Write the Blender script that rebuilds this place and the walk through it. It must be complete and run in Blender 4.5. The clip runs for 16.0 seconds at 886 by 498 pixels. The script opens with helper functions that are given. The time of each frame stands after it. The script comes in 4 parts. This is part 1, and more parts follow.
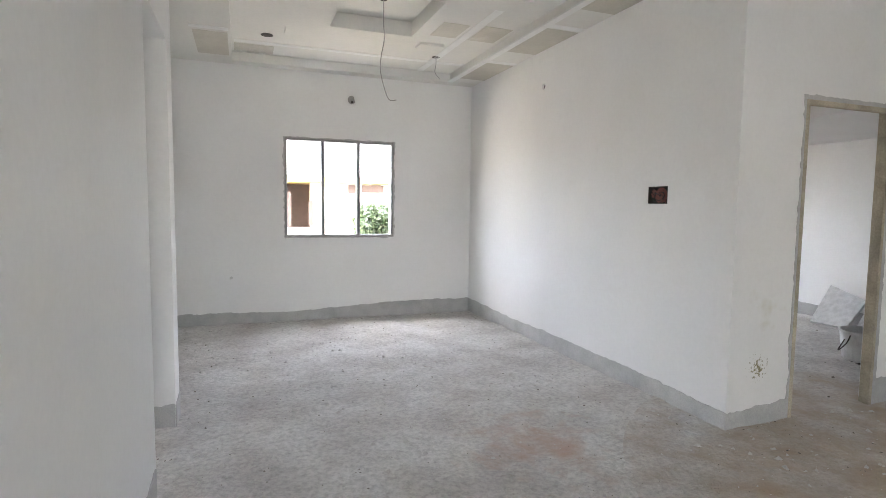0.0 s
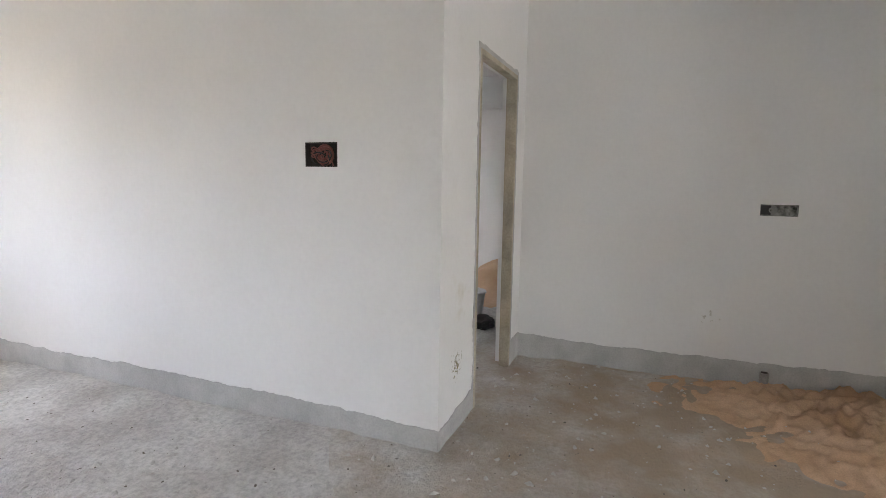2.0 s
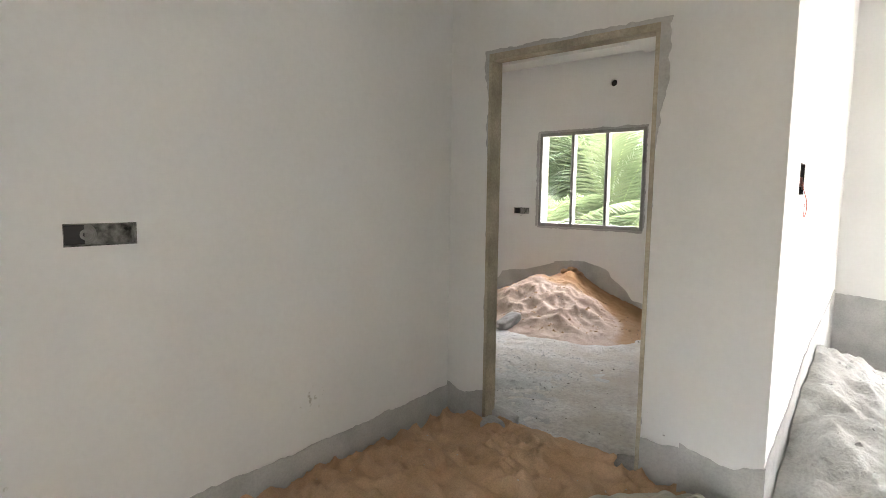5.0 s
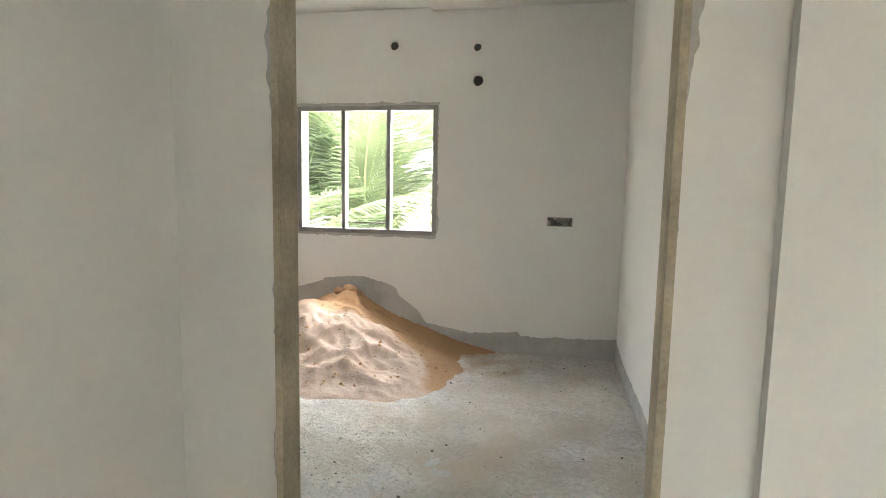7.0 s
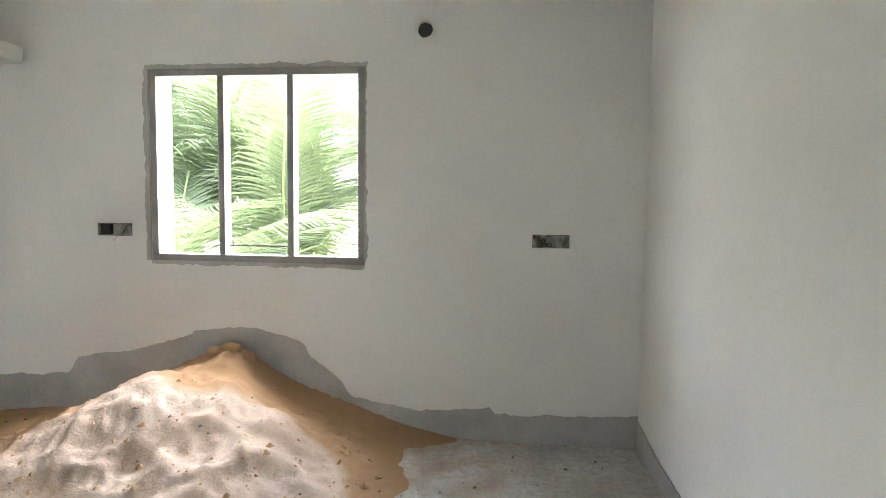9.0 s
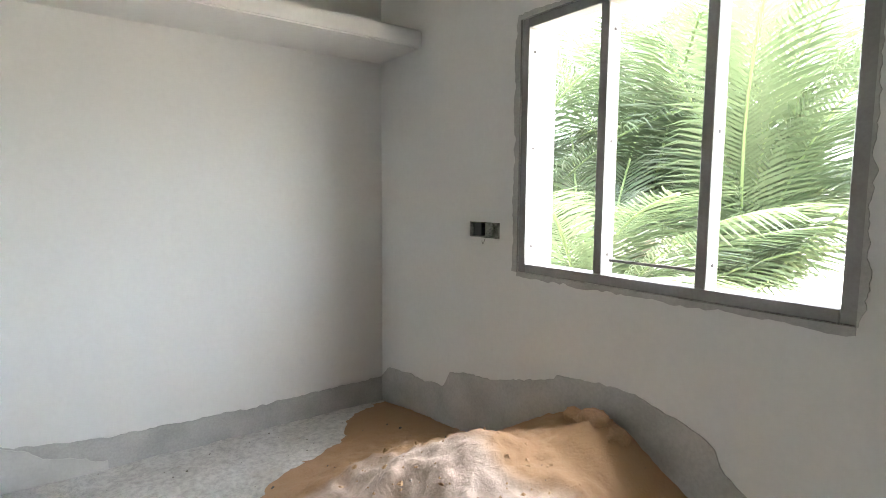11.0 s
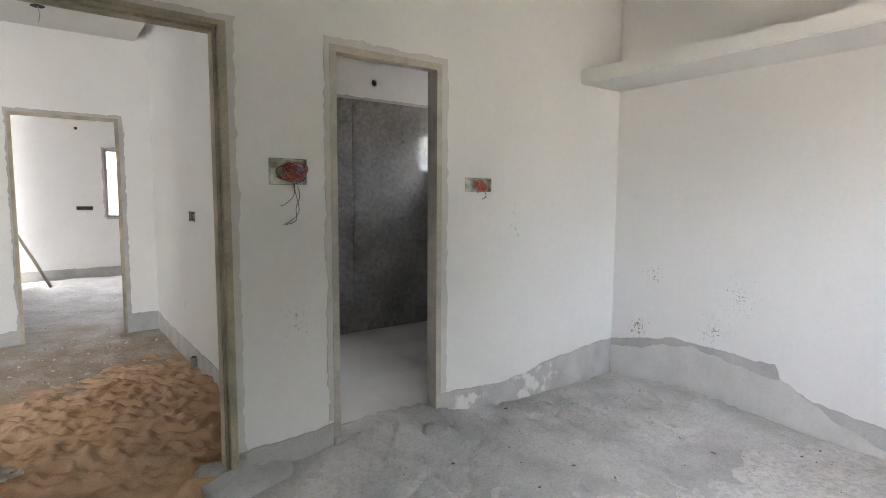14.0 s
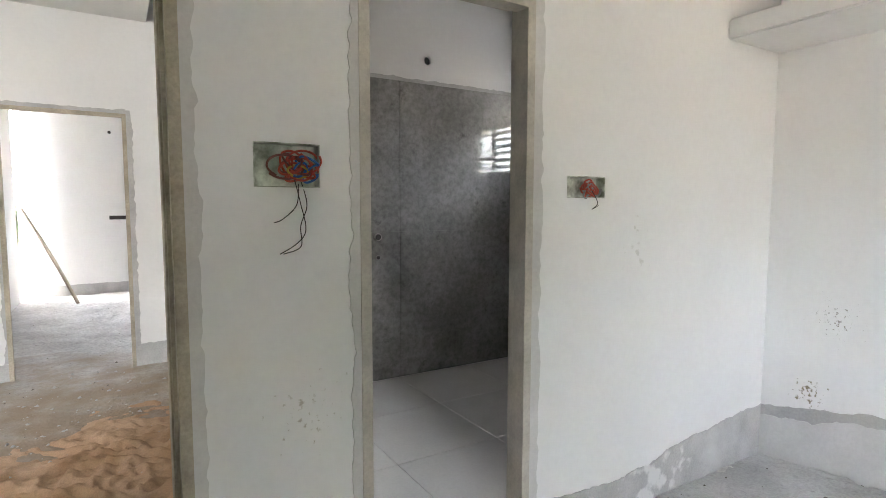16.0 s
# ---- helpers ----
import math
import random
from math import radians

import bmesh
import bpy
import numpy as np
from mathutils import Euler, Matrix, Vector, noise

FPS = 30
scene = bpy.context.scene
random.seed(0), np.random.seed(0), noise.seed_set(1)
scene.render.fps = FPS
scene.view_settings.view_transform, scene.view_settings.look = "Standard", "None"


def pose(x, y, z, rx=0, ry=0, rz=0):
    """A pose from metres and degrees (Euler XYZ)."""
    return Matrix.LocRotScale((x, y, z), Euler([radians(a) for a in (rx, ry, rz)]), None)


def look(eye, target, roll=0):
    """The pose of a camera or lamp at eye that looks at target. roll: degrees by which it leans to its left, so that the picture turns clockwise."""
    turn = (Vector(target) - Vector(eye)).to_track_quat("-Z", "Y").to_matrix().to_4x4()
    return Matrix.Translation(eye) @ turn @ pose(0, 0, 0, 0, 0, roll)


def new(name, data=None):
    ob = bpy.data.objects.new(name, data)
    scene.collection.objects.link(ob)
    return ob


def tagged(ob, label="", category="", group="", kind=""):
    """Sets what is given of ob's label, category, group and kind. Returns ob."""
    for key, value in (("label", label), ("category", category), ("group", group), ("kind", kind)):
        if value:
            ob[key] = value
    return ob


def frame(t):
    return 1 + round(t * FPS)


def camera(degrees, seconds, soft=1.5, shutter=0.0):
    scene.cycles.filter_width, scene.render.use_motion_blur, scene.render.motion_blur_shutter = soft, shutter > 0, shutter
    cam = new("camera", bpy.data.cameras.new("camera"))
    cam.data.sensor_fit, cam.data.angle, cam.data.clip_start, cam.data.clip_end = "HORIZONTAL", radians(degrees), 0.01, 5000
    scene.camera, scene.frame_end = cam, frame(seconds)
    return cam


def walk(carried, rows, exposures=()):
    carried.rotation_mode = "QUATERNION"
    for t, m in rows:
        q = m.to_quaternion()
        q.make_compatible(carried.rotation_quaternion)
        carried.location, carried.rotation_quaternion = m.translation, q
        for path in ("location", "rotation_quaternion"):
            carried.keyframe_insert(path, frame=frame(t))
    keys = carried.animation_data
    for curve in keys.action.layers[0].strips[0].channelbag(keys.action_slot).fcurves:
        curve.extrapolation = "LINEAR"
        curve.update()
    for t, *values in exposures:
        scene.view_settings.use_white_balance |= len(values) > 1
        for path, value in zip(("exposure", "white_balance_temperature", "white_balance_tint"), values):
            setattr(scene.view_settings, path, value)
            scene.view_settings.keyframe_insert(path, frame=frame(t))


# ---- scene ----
cam = camera(78.9, 16.0, soft=0.65)
PATH = [
    (0, (0.658, 0.617, 1.381), (1.36, 2.484, 1.226), 0.7),
    (0.5, (0.744, 1.069, 1.358), (1.671, 2.835, 1.206), 0.6),
    (1, (0.786, 1.507, 1.343), (2.041, 3.056, 1.177), 0.0),
    (1.5, (0.866, 1.865, 1.338), (2.458, 3.058, 1.134), -0.1),
    (2, (1.109, 2.146, 1.36), (2.957, 2.871, 1.11), 0.9),
    (2.5, (1.322, 2.411, 1.356), (3.293, 2.648, 1.108), 1.5),
    (3, (1.633, 2.527, 1.347), (3.604, 2.276, 1.117), 1.8),
    (3.5, (2.033, 2.528, 1.358), (3.908, 1.863, 1.151), 1.8),
    (4, (2.451, 2.51, 1.358), (4.154, 1.482, 1.151), 1.1),
    (4.5, (2.826, 2.317, 1.346), (4.332, 1.019, 1.128), 1.2),
    (4.7, (2.976, 2.203, 1.345), (4.392, 0.806, 1.136), 1.0),
    (6.8, (4.252, 0.895, 1.392), (4.719, -1.038, 1.179), 1.2),
    (7, (4.302, 0.739, 1.38), (4.693, -1.211, 1.165), 1.1),
    (7.5, (4.377, 0.307, 1.403), (4.616, -1.665, 1.174), 1.0),
    (8, (4.471, -0.076, 1.327), (4.589, -2.063, 1.135), 1.1),
    (8.2, (4.494, -0.222, 1.278), (4.585, -2.214, 1.118), 0.9),
    (10.3, (4.636, -1.775, 1.343), (5.644, -3.496, 1.187), 0.5),
    (10.5, (4.683, -1.901, 1.327), (5.882, -3.493, 1.161), 0.5),
    (11, (4.81, -2.107, 1.328), (6.409, -3.293, 1.135), 0.4),
    (11.5, (4.838, -2.28, 1.347), (6.726, -2.909, 1.151), -0.2),
    (12, (4.75, -2.42, 1.346), (6.74, -2.435, 1.153), -0.3),
    (12.5, (4.593, -2.613, 1.311), (6.491, -2.005, 1.137), -0.3),
    (13, (4.52, -2.763, 1.349), (6.198, -1.693, 1.156), 0.2),
    (13.5, (4.399, -2.932, 1.332), (5.802, -1.518, 1.155), -0.1),
    (14, (4.3, -3.086, 1.348), (5.49, -1.489, 1.162), 0.3),
    (14.5, (4.282, -3.144, 1.35), (5.337, -1.456, 1.158), 0.3),
    (15, (4.434, -2.934, 1.344), (5.446, -1.22, 1.152), 0.2),
    (15.5, (4.662, -2.554, 1.344), (5.675, -0.839, 1.165), 0.1),
    (16, (4.828, -2.112, 1.36), (5.867, -0.411, 1.198), 0.1),
]
EXPOSURE = [(0.0, 5.3, 6300, 11), (1.0, 5.25, 6300, 11), (2.0, 5.35, 6400, 13), (3.5, 5.85, 6750, 10), (4.7, 5.9, 6700, 10), (7.0, 6.2, 6900, 6), (8.2, 6.25, 6600, 5),
            (10.3, 5.85, 6450, 5), (11.5, 5.5, 6350, 7), (12.5, 5.4, 6300, 11), (13.2, 5.55, 6350, 12), (14.5, 5.9, 6450, 12), (16.0, 6.15, 6400, 11)]
walk(cam, [(t, look(eye, target, roll)) for t, eye, target, roll in PATH], EXPOSURE)

# ---- world, sun, large lights ----
world = bpy.data.worlds.new("world")
scene.world = world
world.use_nodes = True
wn, wl = world.node_tree.nodes, world.node_tree.links
sky = wn.new("ShaderNodeTexSky")
sky.sky_type = "NISHITA"
sky.sun_disc = False
sky.sun_elevation, sky.sun_rotation = radians(68), radians(270)
sky.dust_density, sky.air_density, sky.ozone_density = 4.0, 1.0, 0.6
hue = wn.new("ShaderNodeHueSaturation")
hue.inputs["Saturation"].default_value = 0.42
wl.new(sky.outputs[0], hue.inputs["Color"])
wl.new(hue.outputs[0], wn["Background"].inputs["Color"])
wn["Background"].inputs["Strength"].default_value = 0.15

sun = new("sun", bpy.data.lights.new("sun", "SUN"))
sun.data.energy, sun.data.angle, sun.data.color = 0.7, radians(12), (1.0, 0.96, 0.9)
sun.matrix_world = look((0, 0, 0), (0.40, -0.05, -1.0))


def opening_lamp(name, eye, target, w, h, watts, colour=(0.97, 0.98, 1.0)):
    """An area lamp: the sky's light at an opening, or added fill for the hall."""
    lamp = new(name, bpy.data.lights.new(name, "AREA"))
    lamp.data.shape, lamp.data.size, lamp.data.size_y = "RECTANGLE", w, h
    lamp.data.energy, lamp.data.color = watts, colour
    lamp.matrix_world = look(eye, target)
    return lamp


# West and south: fill lamps added for the hall, at guessed openings.
opening_lamp("fill_light_west", (-2.95, 3.85, 1.55), (0, 4.6, 1.0), 1.0, 1.0, 0.15)
opening_lamp("fill_light_south", (1.1, -3.95, 1.1), (1.1, 0, 1.0), 1.1, 2.0, 1.35)
opening_lamp("sky_light_room", (5.85, 9.3, 3.5), (5.6, 6.5, 1.0), 2.4, 1.4, 0.5)
opening_lamp("sky_light_bedroom", (6.7, -6.4, 3.75), (5.3, -2.4, 1.3), 3.0, 1.4, 2.3)
opening_lamp("sky_light_horizon", (6.5, -17.0, 4.0), (6.2, -4.0, 1.6), 22.0, 10.0, 30.0)
opening_lamp("sky_light_hall", (1.8, 8.7, 3.6), (1.8, 6.0, 1.0), 3.0, 1.6, 0.5)
opening_lamp("sky_light_bath", (9.0, 0.75, 2.56), (7.9, 0.75, 1.75), 1.1, 0.5, 9.0)


# ---- materials ----
def mat(name, col, rough=0.8, var=0.12, scale=3.0, fine=60.0, bump=0.15, metal=0.0, col2=None, grain_mix=0.55, spots=0.0, spot_col=(0.2, 0.17, 0.13), dist=0.004, spot_scale=7.0):
    """A plain surface with broad stains, fine grain and relief."""
    m = bpy.data.materials.new(name)
    m.use_nodes = True
    n, l = m.node_tree.nodes, m.node_tree.links
    b = n["Principled BSDF"]
    co = n.new("ShaderNodeNewGeometry").outputs["Position"]
    big = n.new("ShaderNodeTexNoise")
    big.inputs["Scale"].default_value, big.inputs["Detail"].default_value = scale, 6
    l.new(co, big.inputs["Vector"])
    small = n.new("ShaderNodeTexNoise")
    small.inputs["Scale"].default_value, small.inputs["Detail"].default_value = fine, 8
    small.inputs["Roughness"].default_value = 0.68
    l.new(co, small.inputs["Vector"])
    ramp = n.new("ShaderNodeValToRGB")
    c2 = col2 or tuple(c * (1 - 2 * var) for c in col)
    ramp.color_ramp.elements[0].position, ramp.color_ramp.elements[1].position = 0.32, 0.62
    ramp.color_ramp.elements[0].color, ramp.color_ramp.elements[1].color = (*c2, 1), (*col, 1)
    l.new(big.outputs["Fac"], ramp.inputs["Fac"])
    mix = n.new("ShaderNodeMixRGB")
    mix.blend_type = "MULTIPLY"
    mix.inputs["Fac"].default_value = grain_mix
    grain = n.new("ShaderNodeValToRGB")
    grain.color_ramp.elements[0].position, grain.color_ramp.elements[1].position = 0.3, 0.6
    g0 = max(0.0, 1 - 3 * var)
    grain.color_ramp.elements[0].color = (g0, g0, g0, 1)
    l.new(small.outputs["Fac"], grain.inputs["Fac"])
    l.new(ramp.outputs["Color"], mix.inputs["Color1"])
    l.new(grain.outputs["Color"], mix.inputs["Color2"])
    out = mix.outputs["Color"]
    if spots:
        sp = n.new("ShaderNodeTexNoise")
        sp.inputs["Scale"].default_value, sp.inputs["Detail"].default_value = spot_scale, 8
        sp.inputs["Roughness"].default_value = 0.7
        l.new(co, sp.inputs["Vector"])
        sr = n.new("ShaderNodeValToRGB")
        sr.color_ramp.elements[0].position, sr.color_ramp.elements[1].position = 0.60, 0.72
        sr.color_ramp.elements[1].color = (spots, spots, spots, 1)
        sr.color_ramp.elements[0].color = (0, 0, 0, 1)
        l.new(sp.outputs["Fac"], sr.inputs["Fac"])
        m2 = n.new("ShaderNodeMixRGB")
        l.new(sr.outputs["Color"], m2.inputs["Fac"])
        l.new(out, m2.inputs["Color1"])
        m2.inputs["Color2"].default_value = (*spot_col, 1)
        out = m2.outputs["Color"]
    l.new(out, b.inputs["Base Color"])
    b.inputs["Roughness"].default_value, b.inputs["Metallic"].default_value = rough, metal
    if bump:
        bp = n.new("ShaderNodeBump")
        bp.inputs["Strength"].default_value, bp.inputs["Distance"].default_value = bump, dist
        l.new(small.outputs["Fac"], bp.inputs["Height"])
        l.new(bp.outputs[0], b.inputs["Normal"])
    return m


def stain(m, spots):
    """Dirt with a shape of its own: (centre, radius, grain, threshold, colour)."""
    n, l = m.node_tree.nodes, m.node_tree.links
    b = n["Principled BSDF"]
    co = n.new("ShaderNodeNewGeometry").outputs["Position"]
    out = b.inputs["Base Color"].links[0].from_socket
    for centre, radius, grain, low, colour in spots:
        d = n.new("ShaderNodeVectorMath")
        d.operation = "DISTANCE"
        d.inputs[1].default_value = centre
        l.new(co, d.inputs[0])
        r = n.new("ShaderNodeMapRange")
        r.inputs["From Min"].default_value, r.inputs["From Max"].default_value = radius, 0.0
        l.new(d.outputs["Value"], r.inputs["Value"])
        t = n.new("ShaderNodeTexNoise")
        t.inputs["Scale"].default_value, t.inputs["Detail"].default_value = grain, 4
        l.new(co, t.inputs["Vector"])
        a = n.new("ShaderNodeMath")
        a.operation = "MULTIPLY_ADD"
        l.new(r.outputs[0], a.inputs[0])
        a.inputs[1].default_value = 0.35
        l.new(t.outputs["Fac"], a.inputs[2])
        k = n.new("ShaderNodeMapRange")
        k.inputs["From Min"].default_value, k.inputs["From Max"].default_value = low, low + (0.10 if grain > 9 else 0.4)
        l.new(a.outputs[0], k.inputs["Value"])
        x = n.new("ShaderNodeMixRGB")
        cut = n.new("ShaderNodeMath")
        cut.operation = "MULTIPLY"
        near = n.new("ShaderNodeMath")
        near.operation = "GREATER_THAN"
        near.inputs[1].default_value = 0.02
        l.new(r.outputs[0], near.inputs[0])
        l.new(k.outputs[0], cut.inputs[0])
        l.new(near.outputs[0], cut.inputs[1])
        l.new(cut.outputs[0], x.inputs["Fac"])
        l.new(out, x.inputs["Color1"])
        x.inputs["Color2"].default_value = (*colour, 1)
        out = x.outputs["Color"]
    l.new(out, b.inputs["Base Color"])


PUTTY = mat("white_putty", (0.80, 0.795, 0.78), 0.75, 0.02, 1.2, 35, 0.06, spots=0.10, spot_col=(0.55, 0.52, 0.46), spot_scale=2.3)
stain(PUTTY, [
    ((3.80, 3.11, 0.36), 0.17, 45, 0.76, (0.24, 0.22, 0.13)),
    ((3.85, 3.11, 0.75), 0.35, 9, 0.74, (0.62, 0.59, 0.50)),
    ((7.83, -0.80, 0.40), 0.16, 48, 0.80, (0.26, 0.23, 0.16)),
    ((7.83, -1.35, 0.48), 0.34, 75, 0.88, (0.30, 0.28, 0.24)),
    ((7.83, -1.5, 0.72), 0.5, 90, 0.90, (0.34, 0.32, 0.29)),
    ((7.83, -0.9, 0.80), 0.35, 80, 0.90, (0.34, 0.32, 0.29)),
    ((5.225, 0.55, 0.40), 0.18, 40, 0.86, (0.50, 0.48, 0.43)),
    ((5.225, 1.75, 0.45), 0.2, 30, 0.88, (0.55, 0.53, 0.47)),
    ((5.30, -0.56, 0.75), 0.35, 55, 0.90, (0.50, 0.47, 0.41)),
    ((6.75, -0.56, 1.15), 0.3, 30, 0.86, (0.65, 0.64, 0.61)),
    ((3.98, -0.56, 0.30), 0.2, 40, 0.82, (0.18, 0.17, 0.16)),
    ((0.55, 7.27, 0.55), 0.12, 25, 0.84, (0.55, 0.54, 0.52)),
])
CEMENT = mat("cement_plaster", (0.52, 0.515, 0.50), 0.9, 0.10, 5, 90, 0.3, spots=0.4, spot_col=(0.57, 0.56, 0.54))
stain(CEMENT, [((6.95, -0.56, 0.10), 0.40, 11, 0.74, (0.70, 0.69, 0.67)), ((6.35, -0.56, 0.06), 0.30, 12, 0.74, (0.68, 0.67, 0.65)), ((7.5, -0.56, 0.2), 0.5, 6, 0.62, (0.60, 0.595, 0.575)), ((7.83, -0.9, 0.36), 0.5, 5, 0.66, (0.44, 0.42, 0.36))])
FLOOR = mat("dusty_concrete", (0.66, 0.64, 0.61), 0.92, 0.17, 2.2, 34, 1.0, grain_mix=0.7, col2=(0.50, 0.47, 0.44), spots=0.75, spot_col=(0.33, 0.285, 0.245), dist=0.016, spot_scale=9)
stain(FLOOR, [((4.4, 1.1, 0.0), 2.0, 4, 0.56, (0.50, 0.36, 0.24)), ((4.5, 1.7, 0.0), 2.3, 3, 0.42, (0.38, 0.295, 0.21)), ((2.3, 3.3, 0.0), 0.6, 6, 0.58, (0.46, 0.33, 0.26)), ((6.0, -3.0, 0.0), 1.9, 4, 0.70, (0.44, 0.35, 0.27)), ((4.6, -2.2, 0.0), 1.9, 2.5, 0.58, (0.46, 0.40, 0.325)), ((4.9, -3.7, 0.0), 0.8, 5, 0.62, (0.36, 0.25, 0.16))])
MORTAR = mat("loose_mortar", (0.58, 0.572, 0.555), 0.95, 0.14, 3, 60, 0.9, spots=0.8, spot_col=(0.27, 0.26, 0.245), dist=0.012, spot_scale=8)
SMEAR = mat("pale_cement_smear", (0.64, 0.63, 0.605), 0.9, 0.05, 6, 70, 0.3, spots=0.3, spot_col=(0.56, 0.54, 0.50))
SAND = mat("orange_sand", (0.66, 0.445, 0.29), 0.95, 0.13, 3, 110, 0.8, col2=(0.55, 0.345, 0.205), dist=0.008)
SAND_DAMP = mat("damp_sand", (0.46, 0.29, 0.17), 0.95, 0.13, 6, 90, 0.8, col2=(0.36, 0.22, 0.12), dist=0.008)
SAND_LIT_SHADED = mat("sand_lit_front_shaded_rear", (0.58, 0.455, 0.38), 0.95, 0.12, 5, 70, 0.8, col2=(0.48, 0.355, 0.275), dist=0.008)
# Window light painted in: pale front, dark orange shade towards the wall.
_n, _l = SAND_LIT_SHADED.node_tree.nodes, SAND_LIT_SHADED.node_tree.links
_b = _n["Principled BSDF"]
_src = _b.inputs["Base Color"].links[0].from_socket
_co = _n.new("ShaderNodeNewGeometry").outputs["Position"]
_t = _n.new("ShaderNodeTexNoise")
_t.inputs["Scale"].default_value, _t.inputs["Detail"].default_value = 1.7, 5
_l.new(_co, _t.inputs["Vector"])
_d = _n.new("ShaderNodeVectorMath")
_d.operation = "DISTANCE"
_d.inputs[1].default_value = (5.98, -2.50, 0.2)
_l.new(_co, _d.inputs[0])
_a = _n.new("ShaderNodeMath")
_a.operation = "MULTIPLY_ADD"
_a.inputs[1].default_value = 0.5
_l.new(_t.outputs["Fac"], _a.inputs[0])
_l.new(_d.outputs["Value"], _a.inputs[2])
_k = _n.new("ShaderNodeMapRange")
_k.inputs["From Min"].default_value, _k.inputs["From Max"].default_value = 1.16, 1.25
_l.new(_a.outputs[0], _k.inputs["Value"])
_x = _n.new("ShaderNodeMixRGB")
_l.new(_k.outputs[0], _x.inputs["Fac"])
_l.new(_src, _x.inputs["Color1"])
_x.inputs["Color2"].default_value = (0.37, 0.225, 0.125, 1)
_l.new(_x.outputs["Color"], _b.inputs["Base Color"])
TIMBER = mat("raw_timber", (0.52, 0.455, 0.345), 0.75, 0.16, 6, 70, 0.25, spots=0.4, spot_col=(0.42, 0.40, 0.36), spot_scale=10)
TIMBER_PALE = mat("limed_timber", (0.56, 0.52, 0.45), 0.8, 0.10, 8, 80, 0.25, spots=0.4, spot_col=(0.36, 0.32, 0.26), spot_scale=12)
STEEL = mat("grey_primed_steel", (0.34, 0.335, 0.325), 0.55, 0.08, 8, 80, 0.1)
GYPSUM = mat("gypsum_board", (0.74, 0.73, 0.69), 0.85, 0.03, 1.0, 40, 0.03, spots=0.7, spot_col=(0.60, 0.56, 0.48), spot_scale=0.9)
JOINT = mat("joint_compound", (0.82, 0.82, 0.80), 0.8, 0.03, 5, 60, 0.05)
DARK = mat("black_cavity", (0.06, 0.05, 0.045), 0.9, 0.2, 20, 90, 0.2)
STONE = mat("granite_grey", (0.64, 0.64, 0.63), 0.75, 0.10, 14, 120, 0.15)
ROCK = mat("grey_stone", (0.38, 0.36, 0.34), 0.9, 0.15, 10, 80, 0.5)


# ---- mesh helpers ----
def box(bm, x0, x1, y0, y1, z0, z1, m=None):
    vs = [bm.verts.new((x, y, z)) for z in (z0, z1) for y in (y0, y1) for x in (x0, x1)]
    if m is not None:
        for v in vs:
            v.co = m @ v.co
    for f in ((0, 2, 3, 1), (4, 5, 7, 6), (0, 1, 5, 4), (2, 6, 7, 3), (0, 4, 6, 2), (1, 3, 7, 5)):
        bm.faces.new([vs[i] for i in f])
    return vs


def mesh_ob(name, bm, material, smooth=False):
    me = bpy.data.meshes.new(name)
    bm.to_mesh(me)
    bm.free()
    me.materials.append(material)
    if smooth:
        for p in me.polygons:
            p.use_smooth = True
    return new(name, me)


def part(name, bm, material, parent, label="", smooth=False):
    ob = mesh_ob(name, bm, material, smooth)
    ob.parent = parent
    ob.matrix_parent_inverse = parent.matrix_world.inverted()
    if label:
        ob["label"] = label
    return ob


def empty(name, loc, label, category, group="", kind=""):
    ob = new(name)
    ob.empty_display_size = 0.1
    ob.location = loc
    bpy.context.view_layer.update()
    return tagged(ob, label, category, group, kind)


def jag(a, s=0.0):
    return 0.014 * noise.noise((a * 7, s, 0)) + 0.009 * noise.noise((a * 31, s, 3)) + 0.004 * noise.noise((a * 90, s, 5))


def wall(name, axis, t0, t1, a0, a1, z0, z1, holes=(), label="white putty wall above bare cement"):
    """A wall whose faces lie at axis = t0 and t1, from a0 to a1. holes: (a, a, z, z) right through, or with a fifth and sixth number
    the part of the thickness that stays solid."""
    az = sorted({a0, a1, *(h[0] for h in holes), *(h[1] for h in holes)})
    zz = sorted({z0, z1, *(h[2] for h in holes), *(h[3] for h in holes)})
    bm = bmesh.new()
    for i in range(len(az) - 1):
        run = []
        for j in range(len(zz) - 1):
            ca, cz = (az[i] + az[i + 1]) / 2, (zz[j] + zz[j + 1]) / 2
            span = (t0, t1)
            for h in holes:
                if h[0] < ca < h[1] and h[2] < cz < h[3]:
                    span = (h[4], h[5]) if len(h) > 4 else None
            if run and run[-1][0] == span:
                run[-1][2] = zz[j + 1]
            else:
                run.append([span, zz[j], zz[j + 1]])
        for span, b0, b1 in run:
            if span:
                if axis == "x":
                    box(bm, span[0], span[1], az[i], az[i + 1], b0, b1)
                else:
                    box(bm, az[i], az[i + 1], span[0], span[1], b0, b1)
    return tagged(mesh_ob(name, bm, PUTTY), label, "wall", kind="structure")


def place(axis, t, a, z):
    return (t, a, z) if axis == "x" else (a, t, z)


def sheet(bm, axis, t, side, lower, upper):
    """A thin layer on a wall's face between two lines of (a, z) with equal counts; side: the way that the face looks."""
    d = 0.005 * side
    rows = []
    for (a, z), (b, y) in zip(lower, upper):
        rows.append([bm.verts.new(place(axis, t + k, *p)) for k, p in ((d, (a, z)), (d, (b, y)), (-d, (b, y)), (-d, (a, z)))])
    for r, s in zip(rows, rows[1:]):
        for i in range(4):
            bm.faces.new((r[i], r[(i + 1) % 4], s[(i + 1) % 4], s[i]))
    bm.faces.new(rows[0])
    bm.faces.new(rows[-1])


